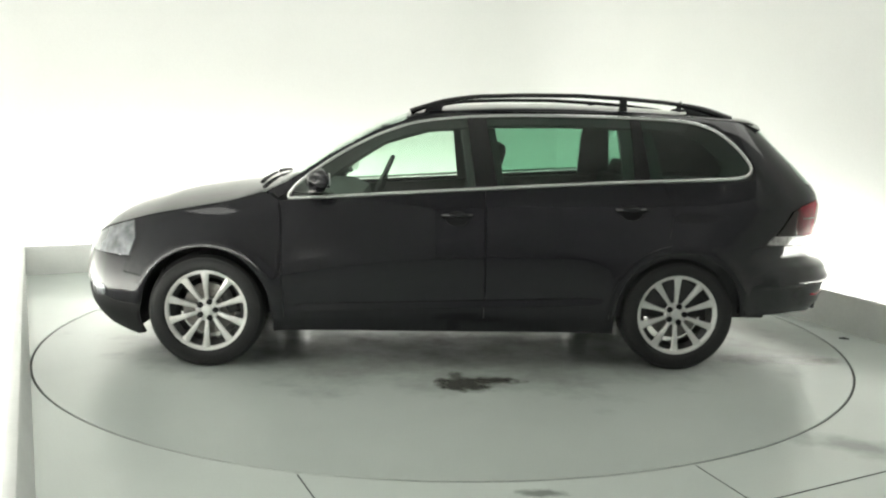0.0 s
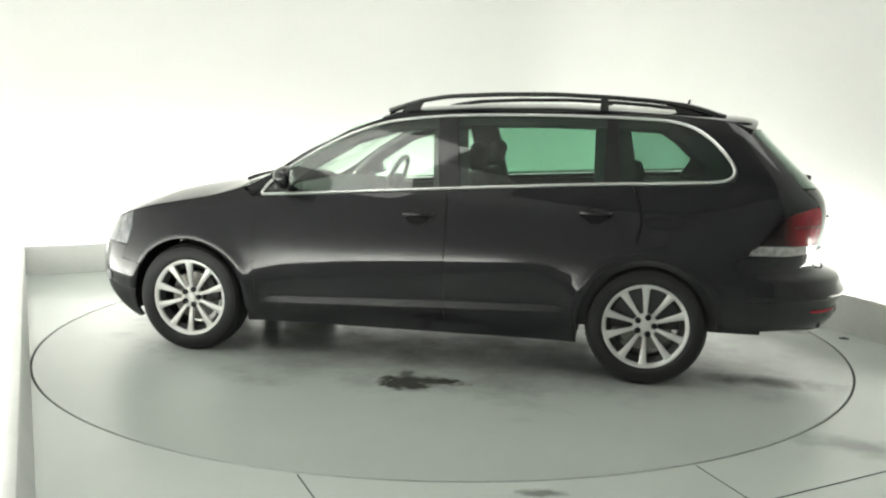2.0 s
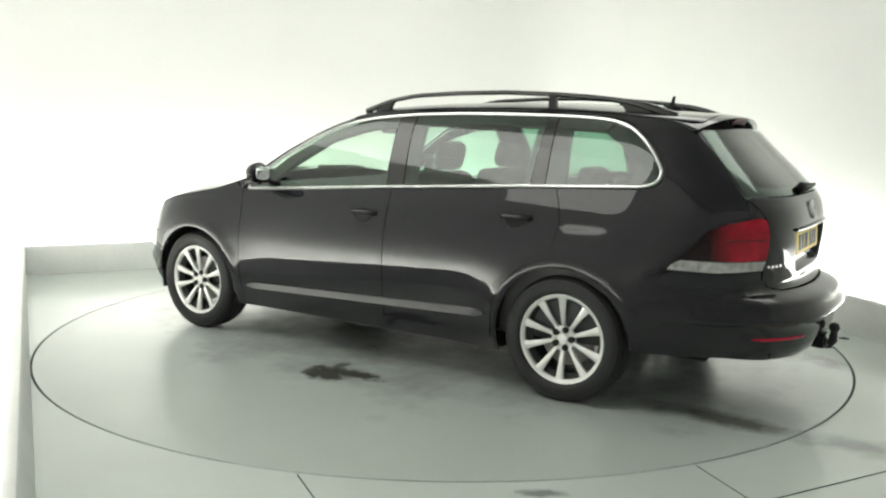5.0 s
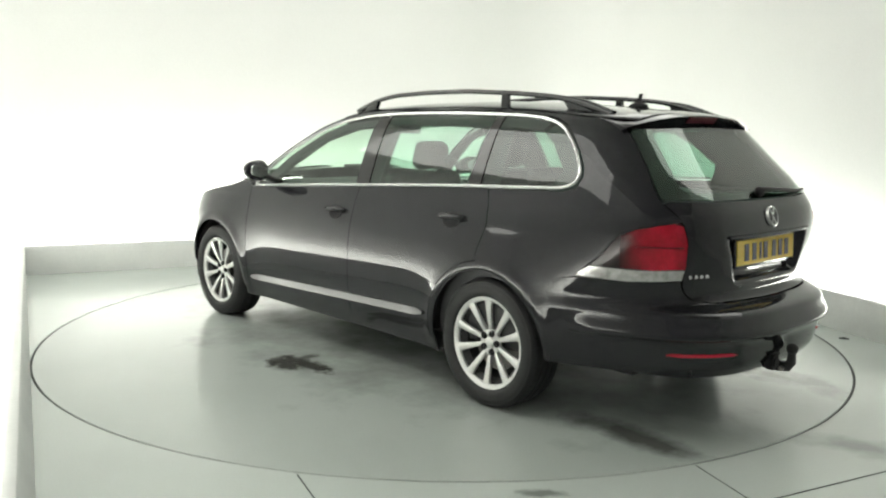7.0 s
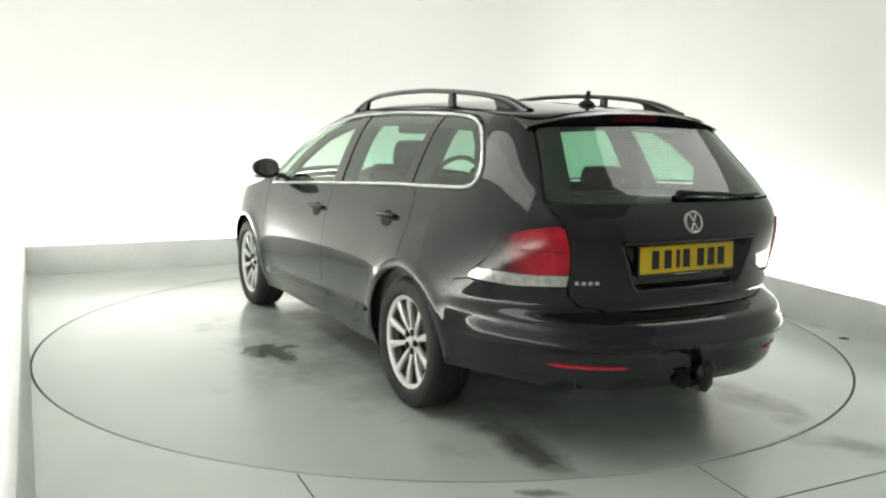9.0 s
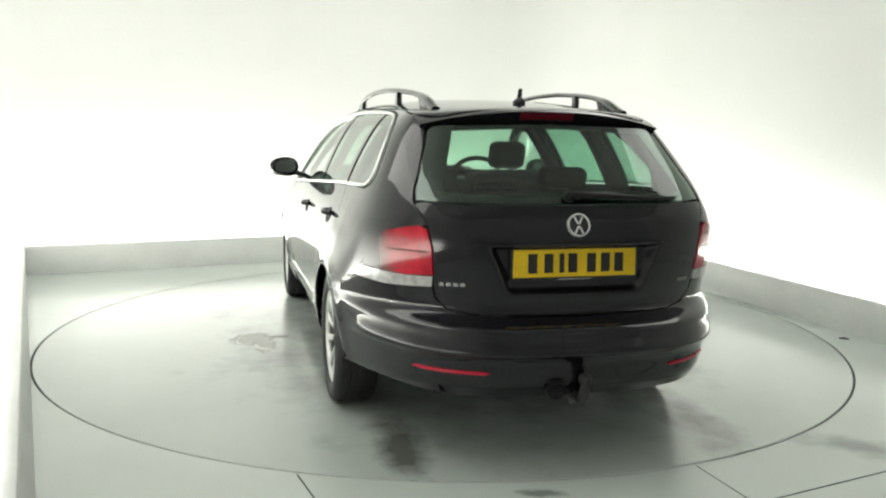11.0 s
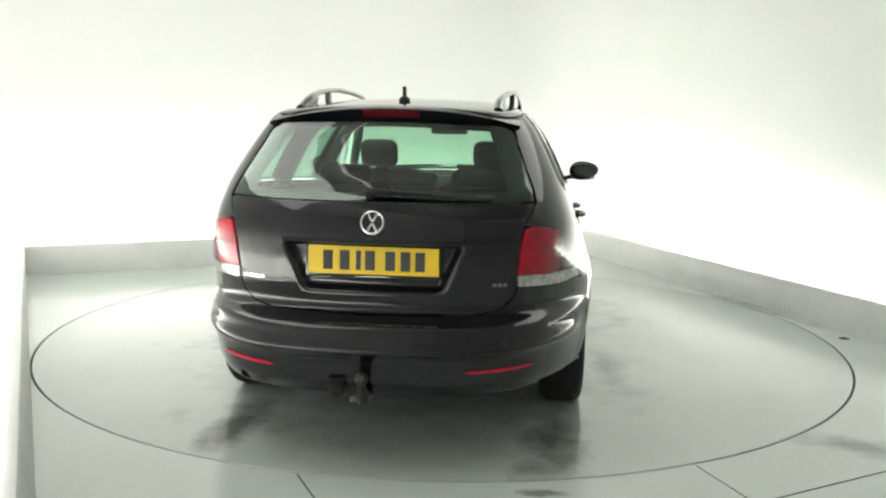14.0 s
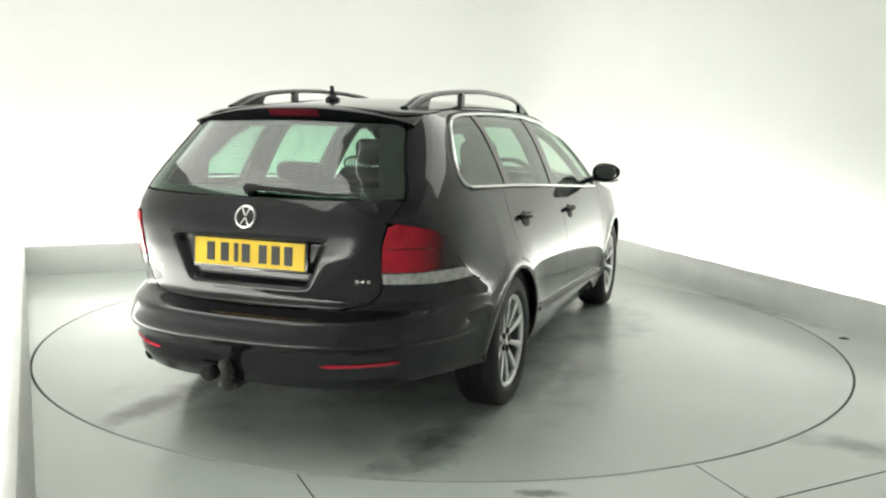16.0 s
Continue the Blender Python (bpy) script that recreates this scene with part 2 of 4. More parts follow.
for k in range(N):
    j = (k + 1) % N
    bm.faces.new((inner[k], inner[j], outer[j], outer[k]))
    bm.faces.new((low[k], low[j], inner[j], inner[k]))
slab = part("floor_round_table", bm, FLOOR, None, "", False)
tagged(slab, "grey-green painted floor round the turntable", "floor", kind="structure")


def wall_path(inset, corner, steps=10):
    """The line of the back and side walls with rounded corners, in room coordinates."""
    l, r, b = LEFT - inset, RIGHT + inset, BACK + inset
    pts = [(l, FRONT)]
    for k in range(steps + 1):
        a = math.pi - math.pi / 2 * k / steps
        pts.append((l + corner + corner * math.cos(a), b - corner + corner * math.sin(a)))
    for k in range(steps + 1):
        a = math.pi / 2 - math.pi / 2 * k / steps
        pts.append((r - corner + corner * math.cos(a), b - corner + corner * math.sin(a)))
    return pts + [(r, FRONT)]


def splay(a, b):
    """Leans the right side of the plan outwards to the back."""
    f = min(max((a + 1.0) / 3.0, 0), 1)
    return a + SPLAY * b * f


bm = bmesh.new()
inn, out = wall_path(GAP, 1.0), wall_path(GAP + 0.12, 1.12)
cols = []
for (a, b), (c, d) in zip(inn, out):
    cols.append([bm.verts.new(room(splay(a, b), b, -0.01)), bm.verts.new(room(splay(a, b), b, HIGH)), bm.verts.new(room(splay(c, d), d, HIGH)), bm.verts.new(room(splay(c, d), d, -0.01))])
for p, q in zip(cols, cols[1:]):
    for k in range(4):
        bm.faces.new((p[k], p[(k + 1) % 4], q[(k + 1) % 4], q[k]))
tagged(part("wall_back_curved", bm, WHITE), "seamless white studio backdrop wall with rounded corners", "wall", kind="structure")

bm = bmesh.new()
box(bm, (LEFT - GAP - 0.3, FRONT - 0.15, -0.01), (RIGHT + GAP + 0.9, FRONT, HIGH))
w = part("wall_front", bm, ENDWALL, None, "", False)
w.matrix_world = TO_ROOM
tagged(w, "plain grey painted wall that closes the studio", "wall", kind="structure")

bm = bmesh.new()
box(bm, (LEFT - GAP - 0.3, FRONT - 0.2, HIGH), (RIGHT + GAP + 0.9, BACK + GAP + 0.3, HIGH + 0.1))
w = part("ceiling", bm, CEILING, None, "", False)
w.matrix_world = TO_ROOM
tagged(w, "pale grey painted studio ceiling", "ceiling", kind="structure")

PH = 0.25
for name, lo, hi in (("plinth_left", (LEFT - 0.045, FRONT + 0.01, -0.005), (LEFT, BACK + 0.045, PH)),
                     ("plinth_back", (LEFT + 0.001, BACK, -0.005), (RIGHT + SPLAY * BACK - 0.001, BACK + 0.045, PH)),
                     ("plinth_right", (RIGHT, FRONT + 0.01, -0.005), (RIGHT + 0.045, BACK + 0.045, PH))):
    bm = bmesh.new()
    box(bm, lo, hi, 0.006)
    if name == "plinth_right":
        for v in bm.verts:
            v.co.x += SPLAY * v.co.y
    if name == "plinth_left":
        # the board leans out a little more the further it runs
        for v in bm.verts:
            if v.co.z > 0.1:
                v.co.x -= 0.009 * (BACK - v.co.y)
    w = part(name, bm, PLINTH)
    w.matrix_world = TO_ROOM
    tagged(w, "low white board plinth that hides the trough lights", "plinth", kind="structure")

bm = bmesh.new()
box(bm, (LEFT - GAP, FRONT, 0.0), (LEFT - 0.046, BACK + GAP, 0.006))
box(bm, (LEFT - 0.045, BACK + 0.046, 0.0), (RIGHT + 1.7, BACK + GAP, 0.006))
w = part("trough_floor", bm, WHITE, None, "", False)
w.matrix_world = TO_ROOM
tagged(w, "white painted trough behind the plinth", "floor", kind="structure")

# ---- the turntable ----
table = new("turntable")
tagged(table, "round grey-green painted turntable flush with the floor", "turntable")
bm = bmesh.new()
lathe(bm, [(0.0001, 0.0), (TABLE_R - 0.014, 0.0), (TABLE_R - 0.011, -0.004), (TABLE_R - 0.011, -0.010), (0.0001, -0.010)], 160)
bmesh.ops.transform(bm, matrix=Matrix.Rotation(math.pi / 2, 4, "X"), verts=bm.verts)
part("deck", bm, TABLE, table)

# ---- the car ----
car = new("estate_car")
tagged(car, "glossy black estate car with silver alloy wheels and roof rails", "car")


class Curve:
    """A smooth function through given knots."""

    def __init__(self, knots, soft=0.02):
        xs, ys = zip(*sorted(knots))
        self.lo, self.step = xs[0] - 0.5, 0.002
        g = np.arange(self.lo, xs[-1] + 0.5, self.step)
        v = np.interp(g, xs, ys)
        k = int(3 * soft / self.step)
        if k:
            w = np.exp(-0.5 * (np.arange(-k, k + 1) * self.step / soft) ** 2)
            v = np.convolve(np.pad(v, k, mode="edge"), w / w.sum(), mode="valid")
        self.v = v

    def __call__(self, x):
        f = (x - self.lo) / self.step
        i = min(max(int(f), 0), len(self.v) - 2)
        f = min(max(f - i, 0), 1)
        return float(self.v[i] * (1 - f) + self.v[i + 1] * f)


XR, XF = -1.45, 1.15                     # where the flanks begin to bend round to the tail and the nose
WIDTH = Curve([(-1.45, 0.872), (-0.9, 0.88), (0.0, 0.883), (0.8, 0.887), (1.15, 0.897)], 0.15)
INSET = Curve([(0.12, 0.10), (0.2, 0.06), (0.3, 0.022), (0.42, 0.006), (0.5, 0.001), (0.58, 0.0), (0.64, 0.0008), (0.70, 0.007), (0.76, 0.017), (0.85, 0.040), (0.92, 0.062), (0.98, 0.090), (1.1, 0.142),
               (1.2, 0.192), (1.3, 0.250), (1.38, 0.315), (1.42, 0.375), (1.45, 0.44)], 0.022)
TAIL = Curve([(0.15, -2.15), (0.25, -2.26), (0.33, -2.33), (0.43, -2.346), (0.462, -2.372), (0.482, -2.372), (0.512, -2.354), (0.560, -2.352), (0.578, -2.30), (0.592, -2.238), (0.62, -2.225), (0.7, -2.236), (0.8, -2.242), (0.9, -2.236), (0.97, -2.217),
              (1.03, -2.178), (1.11, -2.10), (1.2, -2.005), (1.3, -1.905), (1.37, -1.845), (1.45, -1.78)], 0.013)
NOSE = Curve([(0.1, 1.92), (0.2, 2.05), (0.3, 2.11), (0.45, 2.12), (0.55, 2.10), (0.65, 2.06), (0.75, 2.0), (0.9, 1.9), (1.1, 1.7)], 0.03)
TOP = Curve([(2.1, 0.60), (2.04, 0.655), (1.85, 0.750), (1.555, 0.832), (1.155, 0.905), (0.95, 0.962), (0.84, 1.02), (0.64, 1.158), (0.38, 1.302), (0.22, 1.36), (0.06, 1.395), (-0.3, 1.415),
             (-0.75, 1.42), (-1.1, 1.412), (-1.4, 1.393), (-1.79, 1.36), (-1.9, 1.345)], 0.035)
CROWN = Curve([(2.1, 0.07), (1.85, 0.09), (1.55, 0.09), (1.2, 0.082), (0.95, 0.055), (0.2, 0.045), (-0.2, 0.045), (-1.0, 0.045), (-1.8, 0.045)], 0.1)


class Bend:
    """The plan of one end of the car: from the flank (0, 1) round to the middle (1, 0), by its length."""

    def __init__(self, n, m, deep, wide):
        a = np.concatenate([np.linspace(0, 0.02, 200), np.linspace(0.02, 0.98, 3000), np.linspace(0.98, 1, 400)])[1:-1]
        t = a
        y = (1 - t ** n) ** (1 / m)
        t, y = np.concatenate([[0], t, [1]]), np.concatenate([[1], y, [0]])
        # fill the steep end evenly
        yy = np.linspace(y[-2], 0, 400)
        t = np.concatenate([t[:-1], (1 - yy ** m) ** (1 / n)])
        y = np.concatenate([y[:-1], yy])
        s = np.concatenate([[0], np.cumsum(np.hypot(np.diff(t) * deep, np.diff(y) * wide))])
        self.long = float(s[-1])
        self.s = np.linspace(0, self.long, 3000)
        self.t, self.y = np.interp(self.s, s, t), np.interp(self.s, s, y)

    def at(self, s):
        f = min(max(s / self.long, 0), 1) * 2999
        i = min(int(f), 2998)
        f -= i
        return self.t[i] * (1 - f) + self.t[i + 1] * f, self.y[i] * (1 - f) + self.y[i + 1] * f

    def s_of_t(self, t):
        return float(np.interp(t, self.t, self.s))

    def s_of_y(self, y):
        return float(np.interp(-y, -self.y, self.s))


REAR, FORE = Bend(2.5, 3.0, 0.85, 0.87), Bend(3.4, 2.8, 1.0, 0.87)
SQUARE = Bend(3.5, 3.9, 0.6, 0.7)         # the plan of the tail at window height is squarer
LOW_TAIL = Curve([(0.2, -0.085), (0.45, -0.072), (0.62, -0.055), (0.8, -0.040), (0.95, -0.020), (1.1, 0.0), (1.4, 0.0)], 0.03)


def rear_plan(s, z):
    """How far back (0 to 1) and how wide (1 to 0) the skin is, s along the bend, at height z."""
    k = step_in(z, 0.60, 1.0)
    t, y = REAR.at(s)
    if k:
        t2, y2 = SQUARE.at(s / REAR.long * SQUARE.long)
        t, y = t + (t2 - t) * k, y + (y2 - y) * k
    return t, y * (1 + LOW_TAIL(z) * min(1, t * 1.5))


def rear_s(goal, z, which):
    lo, hi = 0.0, REAR.long
    for _ in range(40):
        m = (lo + hi) / 2
        t, y = rear_plan(m, z)
        if (t < goal) if which == 0 else (y > goal):
            lo = m
        else:
            hi = m
    return (lo + hi) / 2


def step_in(v, a, b):
    t = min(max((v - a) / (b - a), 0), 1)
    return t * t * (3 - 2 * t)


WHEELS_X = (1.289, -1.289)


def flare(x, z):
    d = 0.0
    for wx in WHEELS_X:
        r = math.hypot(x - wx, z - 0.31)
        if r < 1.2:
            d += 0.013 * math.exp(-((r - 0.37) / 0.045) ** 2) + 0.010 * math.exp(-((r - 0.40) / 0.12) ** 2)
    return d


def recess(y, z):
    """The number plate's hollow in the tailgate."""
    half = 0.30 + (z - 0.70) * 0.42
    return 0.044 * step_in(half - abs(y), 0.0, 0.05) * step_in(z, 0.665, 0.705) * step_in(0.872 - z, 0.0, 0.024)


def skin(u, z):
    """The car's outside: u runs along the flank (there it is x) and on round the tail or the nose; past the middle it is the other flank."""
    mid = XR - REAR.long
    other = u < mid
    if other:
        u = 2 * mid - u
    if u < XR:
        t, f = rear_plan(XR - u, z)
        x = XR + t * (TAIL(z) - XR)
        y = f * (WIDTH(XR) - INSET(z))
        if 0.43 < z < 0.56:
            # a crease that runs round the bumper and dies out towards the wheel arch
            k = 0.013 * step_in(z, 0.452, 0.466) * (1 - step_in(z, 0.475, 0.55)) * step_in(XR - u, 0.26, 0.40)
            x, y = x - k * t, y + k * f
        if z > 0.65 and z < 0.9 and y < 0.45:
            x += recess(y, z)
    elif u > XF:
        t, f = FORE.at(u - XF)
        x = XF + t * (NOSE(z) - XF)
        y = f * (WIDTH(XF) - INSET(z))
    else:
        x, y = u, WIDTH(u) - INSET(z)
    if abs(u) < 1.95 and z < 0.85:
        y += flare(x, z)
    return Vector((x, -y if other else y, z))


def S(x, z):
    """A place on the flank, by x."""
    if x < XR:
        return (XR - rear_s(min(1, (XR - x) / (XR - TAIL(z))), z, 0), z)
    if x > XF:
        return (XF + FORE.s_of_t(min(1, (x - XF) / (NOSE(z) - XF))), z)
    return (x, z)


def B(y, z):
    """A place on the tail, by y (the far side has negative y)."""
    s = rear_s(min(1, abs(y) / (WIDTH(XR) - INSET(z))), z, 1)
    u = XR - s
    return (u if y >= 0 else 2 * (XR - REAR.long) - u, z)


def edge_y(x):
    z = TOP(x)
    if x < XR:
        t = min(1, (XR - x) / (XR - TAIL(z)))
        return (WIDTH(XR) - INSET(z)) * rear_plan(rear_s(t, z, 0), z)[1]
    if x > XF:
        t = min(1, (x - XF) / (NOSE(z) - XF))
        return (WIDTH(XF) - INSET(z)) * max(0.0, 1 - t ** 3.4) ** (1 / 2.8)
    return WIDTH(x) - INSET(z)


def lid(x, k):
    """The car's upper side: x, and k from -1 to 1 across."""
    y = edge_y(x)
    return Vector((x, y * k, TOP(x) + CROWN(x) * max(0.0, 1 - abs(k) ** 2.4) ** (0.62 + 0.33 * step_in(x, 0.85, 1.15))))


def slope(f, u, v, h=0.003):
    a = f(u + h, v) - f(u - h, v)
    b = f(u, v + h) - f(u, v - h)
    n = a.cross(b)
    return n.normalized() if n.length > 1e-12 else Vector((0, 0, 1))


def patch(name, outline, f, mat, parent, label="", step=0.035, vstep=None, thick=0.012, lift=0.0, flip=False, out=None):
    """One panel: an outline on the surface f, cut into a fine grid, with its edges turned inwards. flip: the panel's twin on the other flank."""
    bm = bmesh.new()
    bm.faces.new([bm.verts.new((u, v, 0)) for u, v in outline])
    us, vs = [p[0] for p in outline], [p[1] for p in outline]
    for axis, lo, hi, st in ((0, min(us), max(us), step), (1, min(vs), max(vs), vstep or step)):
        n = max(1, int((hi - lo) / st + 0.999))
        for k in range(1, n):
            co = [0.0, 0.0, 0.0]
            co[axis] = lo + (hi - lo) * k / n + 1e-5
            no = [0, 0, 0]
            no[axis] = 1
            bmesh.ops.bisect_plane(bm, geom=bm.verts[:] + bm.edges[:] + bm.faces[:], dist=1e-6, plane_co=co, plane_no=no)
    bmesh.ops.triangulate(bm, faces=[p for p in bm.faces if len(p.verts) > 4])
    bm.verts.ensure_lookup_table()
    ref = out or Vector((0, 0, 0.6))
    normal = []
    for v in bm.verts:
        u, w = v.co.x, v.co.y
        p = f(u, w)
        n = slope(f, u, w)
        if n.dot(p - ref) < 0:
            n = -n
        if flip:
            p, n = Vector((p.x, -p.y, p.z)), Vector((n.x, -n.y, n.z))
        v.co = p + n * lift
        normal.append(n)
    if flip:
        ref = Vector((ref.x, -ref.y, ref.z))
    bm.normal_update()
    for p in bm.faces:
        if p.normal.dot(normal[p.verts[0].index]) < 0:
            p.normal_flip()
    main = len(bm.faces)
    rim = [e for e in bm.edges if e.is_boundary]
    r = bmesh.ops.extrude_edge_only(bm, edges=rim)["geom"] if thick else []
    bm.verts.index_update()
    below = {}
    for e in r:
        if isinstance(e, bmesh.types.BMVert):
            for k in e.link_edges:
                o = k.other_vert(e)
                if o.index < len(normal):
                    below[e] = normal[o.index]
    for v, n in below.items():
        v.co = v.co - n * thick
    bm.normal_update()
    bm.faces.ensure_lookup_table()
    me = bpy.data.meshes.new(name)
    bm.to_mesh(me)
    bm.free()
    me.materials.append(mat)
    loops = [None] * len(me.loops)
    for p in me.polygons:
        p.use_smooth = True
        for li in p.loop_indices:
            vi = me.loops[li].vertex_index
            loops[li] = normal[vi] if p.index < main else p.normal
    me.normals_split_custom_set(loops)
    ob = new(name, me)
    ob.parent = parent
    return tagged(ob, label)


def arc(cx, cz, r, a0, a1, n=14):
    return [(cx + r * math.cos(radians(a0 + (a1 - a0) * k / n)), cz + r * math.sin(radians(a0 + (a1 - a0) * k / n))) for k in range(n + 1)]


def both(name, outline, mat, label="", **kw):
    """A panel and its twin."""
    pts = [S(x, z) for x, z in outline]
    a = patch(name, pts, skin, mat, car, label, **kw)
    b = patch(name, pts, skin, mat, car, label, flip=True, **kw)
    return a, b


G = 0.0025
ARCH = 0.352
BELT = Curve([(0.95, 0.915), (0.846, 0.922), (0.355, 0.952), (-0.208, 0.988), (-1.057, 1.037), (-1.499, 1.052), (-1.75, 1.056)], 0.05)
# the loop of the side windows, front corner first, along the top to the rear and back below
LOOP_TOP = [(0.845, 0.945), (0.80, 1.005), (0.642, 1.122), (0.51, 1.201), (0.382, 1.266), (0.25, 1.315), (0.126, 1.348), (-0.127, 1.376), (-0.44, 1.386), (-0.75, 1.388), (-1.054, 1.382), (-1.25, 1.376), (-1.40, 1.362)]
LOOP_BACK = [(-1.508, 1.328), (-1.58, 1.275), (-1.64, 1.215), (-1.685, 1.155), (-1.70, 1.115), (-1.68, 1.078), (-1.62, 1.060), (-1.499, 1.055)]

# front wing: from the door to the nose, over the wheel arch
wing = [(0.87, 0.27), (0.885, 0.5), (0.885, 0.8), (0.90, BELT(0.9) - 0.005)] + [(x, TOP(x) - 0.004) for x in (0.97, 1.1, 1.3, 1.5, 1.6, 1.675)]
wing += [(1.662, 0.70), (1.695, 0.60), (1.735, 0.52)] + [(x, z) for x, z in arc(1.289, 0.31, ARCH, 32, 180, 20)] + [(0.935, 0.27)]
both("front_wing", wing, PAINT)
bump_f = [(1.735 + G, 0.515), (1.70, 0.596), (1.90, 0.602), (2.03, 0.600)]
fb = [S(x, z) for x, z in bump_f]
end = XF + FORE.long
fb += [(end, 0.60), (end, 0.45), S(2.05, 0.45), S(1.95, 0.40), S(1.80, 0.345), S(1.645, 0.34)] + [S(x, z) for x, z in arc(1.289, 0.31, ARCH, 6, 31, 5)]
fl = [S(1.644, 0.335), S(1.80, 0.34), S(1.95, 0.395), S(2.05, 0.445), (end, 0.445), (end, 0.20), S(2.02, 0.20), S(1.85, 0.17), S(1.70, 0.14), S(1.648, 0.16)]
for flip in (False, True):
    fbp = patch("front_bumper", fb, skin, PAINT, car, flip=flip)
    patch("lower_grille_apron", fl, skin, PLASTIC, fbp, "black plastic lower bumper apron", lift=-0.008, flip=flip)
hl = [S(1.703, 0.603), S(1.668, 0.70), S(1.68, TOP(1.68) - 0.006), S(1.76, TOP(1.76) - 0.006), S(1.86, TOP(1.86) - 0.006), S(1.96, TOP(1.96) - 0.008), S(2.03, 0.645), S(2.04, 0.606)]
for flip in (False, True):
    grille = [S(2.042, 0.606), S(2.032, 0.648), (end, 0.648), (end, 0.606)]
    patch("front_grille", grille, skin, PLASTIC, car, "black plastic front grille", lift=-0.01, flip=flip)
    fog = [S(x, z) for x, z in chaikin([(1.86, 0.36), (1.86, 0.43), (1.97, 0.43), (1.97, 0.36)], 2)]
    patch("fog_light", fog, skin, HEADLENS, fbp, "small round fog light", lift=0.004, flip=flip)
patch("headlight", hl, skin, HEADLENS, car, "clear headlight with bright reflector", step=0.03)
patch("headlight", hl, skin, HEADLENS, car, "clear headlight with bright reflector", step=0.03, flip=True)

# doors
fd = [(0.87 - G, 0.27), (0.885 - G * 2, 0.5), (0.885 - G * 2, 0.8), (0.895, BELT(0.9) - 0.008)] + [(x, BELT(x) - 0.012) for x in (0.6, 0.3, 0.0, -0.215)] + [(-0.215, 0.9), (-0.215, 0.27)]
front_doors = both("front_door", fd, PAINT)
rd = [(-0.22, 0.27), (-0.22, 0.9)] + [(x, BELT(x) - 0.012) for x in (-0.22, -0.5, -0.8, -1.05, -1.19)]
rd += [(-1.225, 0.95), (-1.245, 0.86), (-1.22, 0.74)] + arc(-1.289, 0.31, ARCH + 0.045, 82, 22, 8) + [(-0.91, 0.40), (-0.90, 0.27)]
rear_doors = both("rear_door", rd, PAINT)
# sills
both("sill", [(0.93, 0.195), (0.93, 0.268), (-0.935, 0.268), (-0.935, 0.195)], PAINT, lift=-0.004)
for s in (1, -1):
    bm = bmesh.new()
    ribs = []
    for k in range(31):
        x, z = 0.825 - 1.69 * k / 30, 0.334 + 0.052 * k / 30
        y = WIDTH(x) - INSET(z) + flare(x, z)
        e = 0.35 if k in (0, 30) else 1.0
        ribs.append([bm.verts.new((x, (y + d) * s, z + h * e)) for d, h in ((-0.004, -0.024), (0.0125, -0.021), (0.0145, -0.018), (0.0088, 0.018), (0.005, 0.021), (-0.006, 0.024))])
    for p, q in zip(ribs, ribs[1:]):
        for k in range(6):
            bm.faces.new((p[k], p[(k + 1) % 6], q[(k + 1) % 6], q[k]))
    bm.faces.new(ribs[0])
    bm.faces.new(ribs[-1])
    part("side_moulding", bm, PAINT, car, "raised door moulding strip")

# rear quarter with the roof pillar
rq = [(-0.905, 0.27), (-0.915, 0.40)] + arc(-1.289, 0.31, ARCH + 0.041, 22, 82, 8) + [(-1.225, 0.74), (-1.25, 0.86), (-1.23, 0.95), (-1.195, BELT(-1.2) - 0.012)]
rq += [(-1.35, BELT(-1.35) - 0.010), (-1.499, 1.042), (-1.63, 1.046), (-1.70, 1.066), (-1.717, 1.115), (-1.70, 1.163), (-1.653, 1.225), (-1.59, 1.288), (-1.515, 1.342), (-1.40, 1.376)]
rq += [(-1.40, TOP(-1.40) - 0.002), (-1.55, TOP(-1.55) - 0.002), (-1.70, TOP(-1.7) - 0.002)]
ru = [S(x, z) for x, z in rq] + [B(0.512, 1.342), B(0.545, 1.25), B(0.585, 1.15), B(0.618, 1.075), B(0.628, 1.03), B(0.612, 0.99), B(0.585, 0.945)]
ru += [S(-2.13, 0.945), S(-2.03, 0.925), S(-1.935, 0.885), S(-1.875, 0.80), S(-1.80, 0.735), S(-1.775, 0.698), S(-1.70, 0.682), S(-1.66, 0.60), S(-1.655, 0.555)]
ru += [S(x, z) for x, z in arc(-1.289, 0.31, ARCH, 137, 0, 20)] + [S(-0.937, 0.27)]
patch("rear_quarter_panel", ru, skin, PAINT, car)
patch("rear_quarter_panel", ru, skin, PAINT, car, flip=True)
# frame above the side windows
cr = [(x, TOP(x) - 0.002) for x in (0.955, 0.9, 0.84, 0.74, 0.64, 0.5, 0.38, 0.22, 0.06, -0.3, -0.75, -1.1, -1.398)] + [(-1.398, 1.376)]
cr += [(x, z + 0.014) for x, z in reversed(LOOP_TOP[1:-1])] + [(0.862, 0.952), (0.90, 0.925)]
both("roof_frame", cr, PAINT)

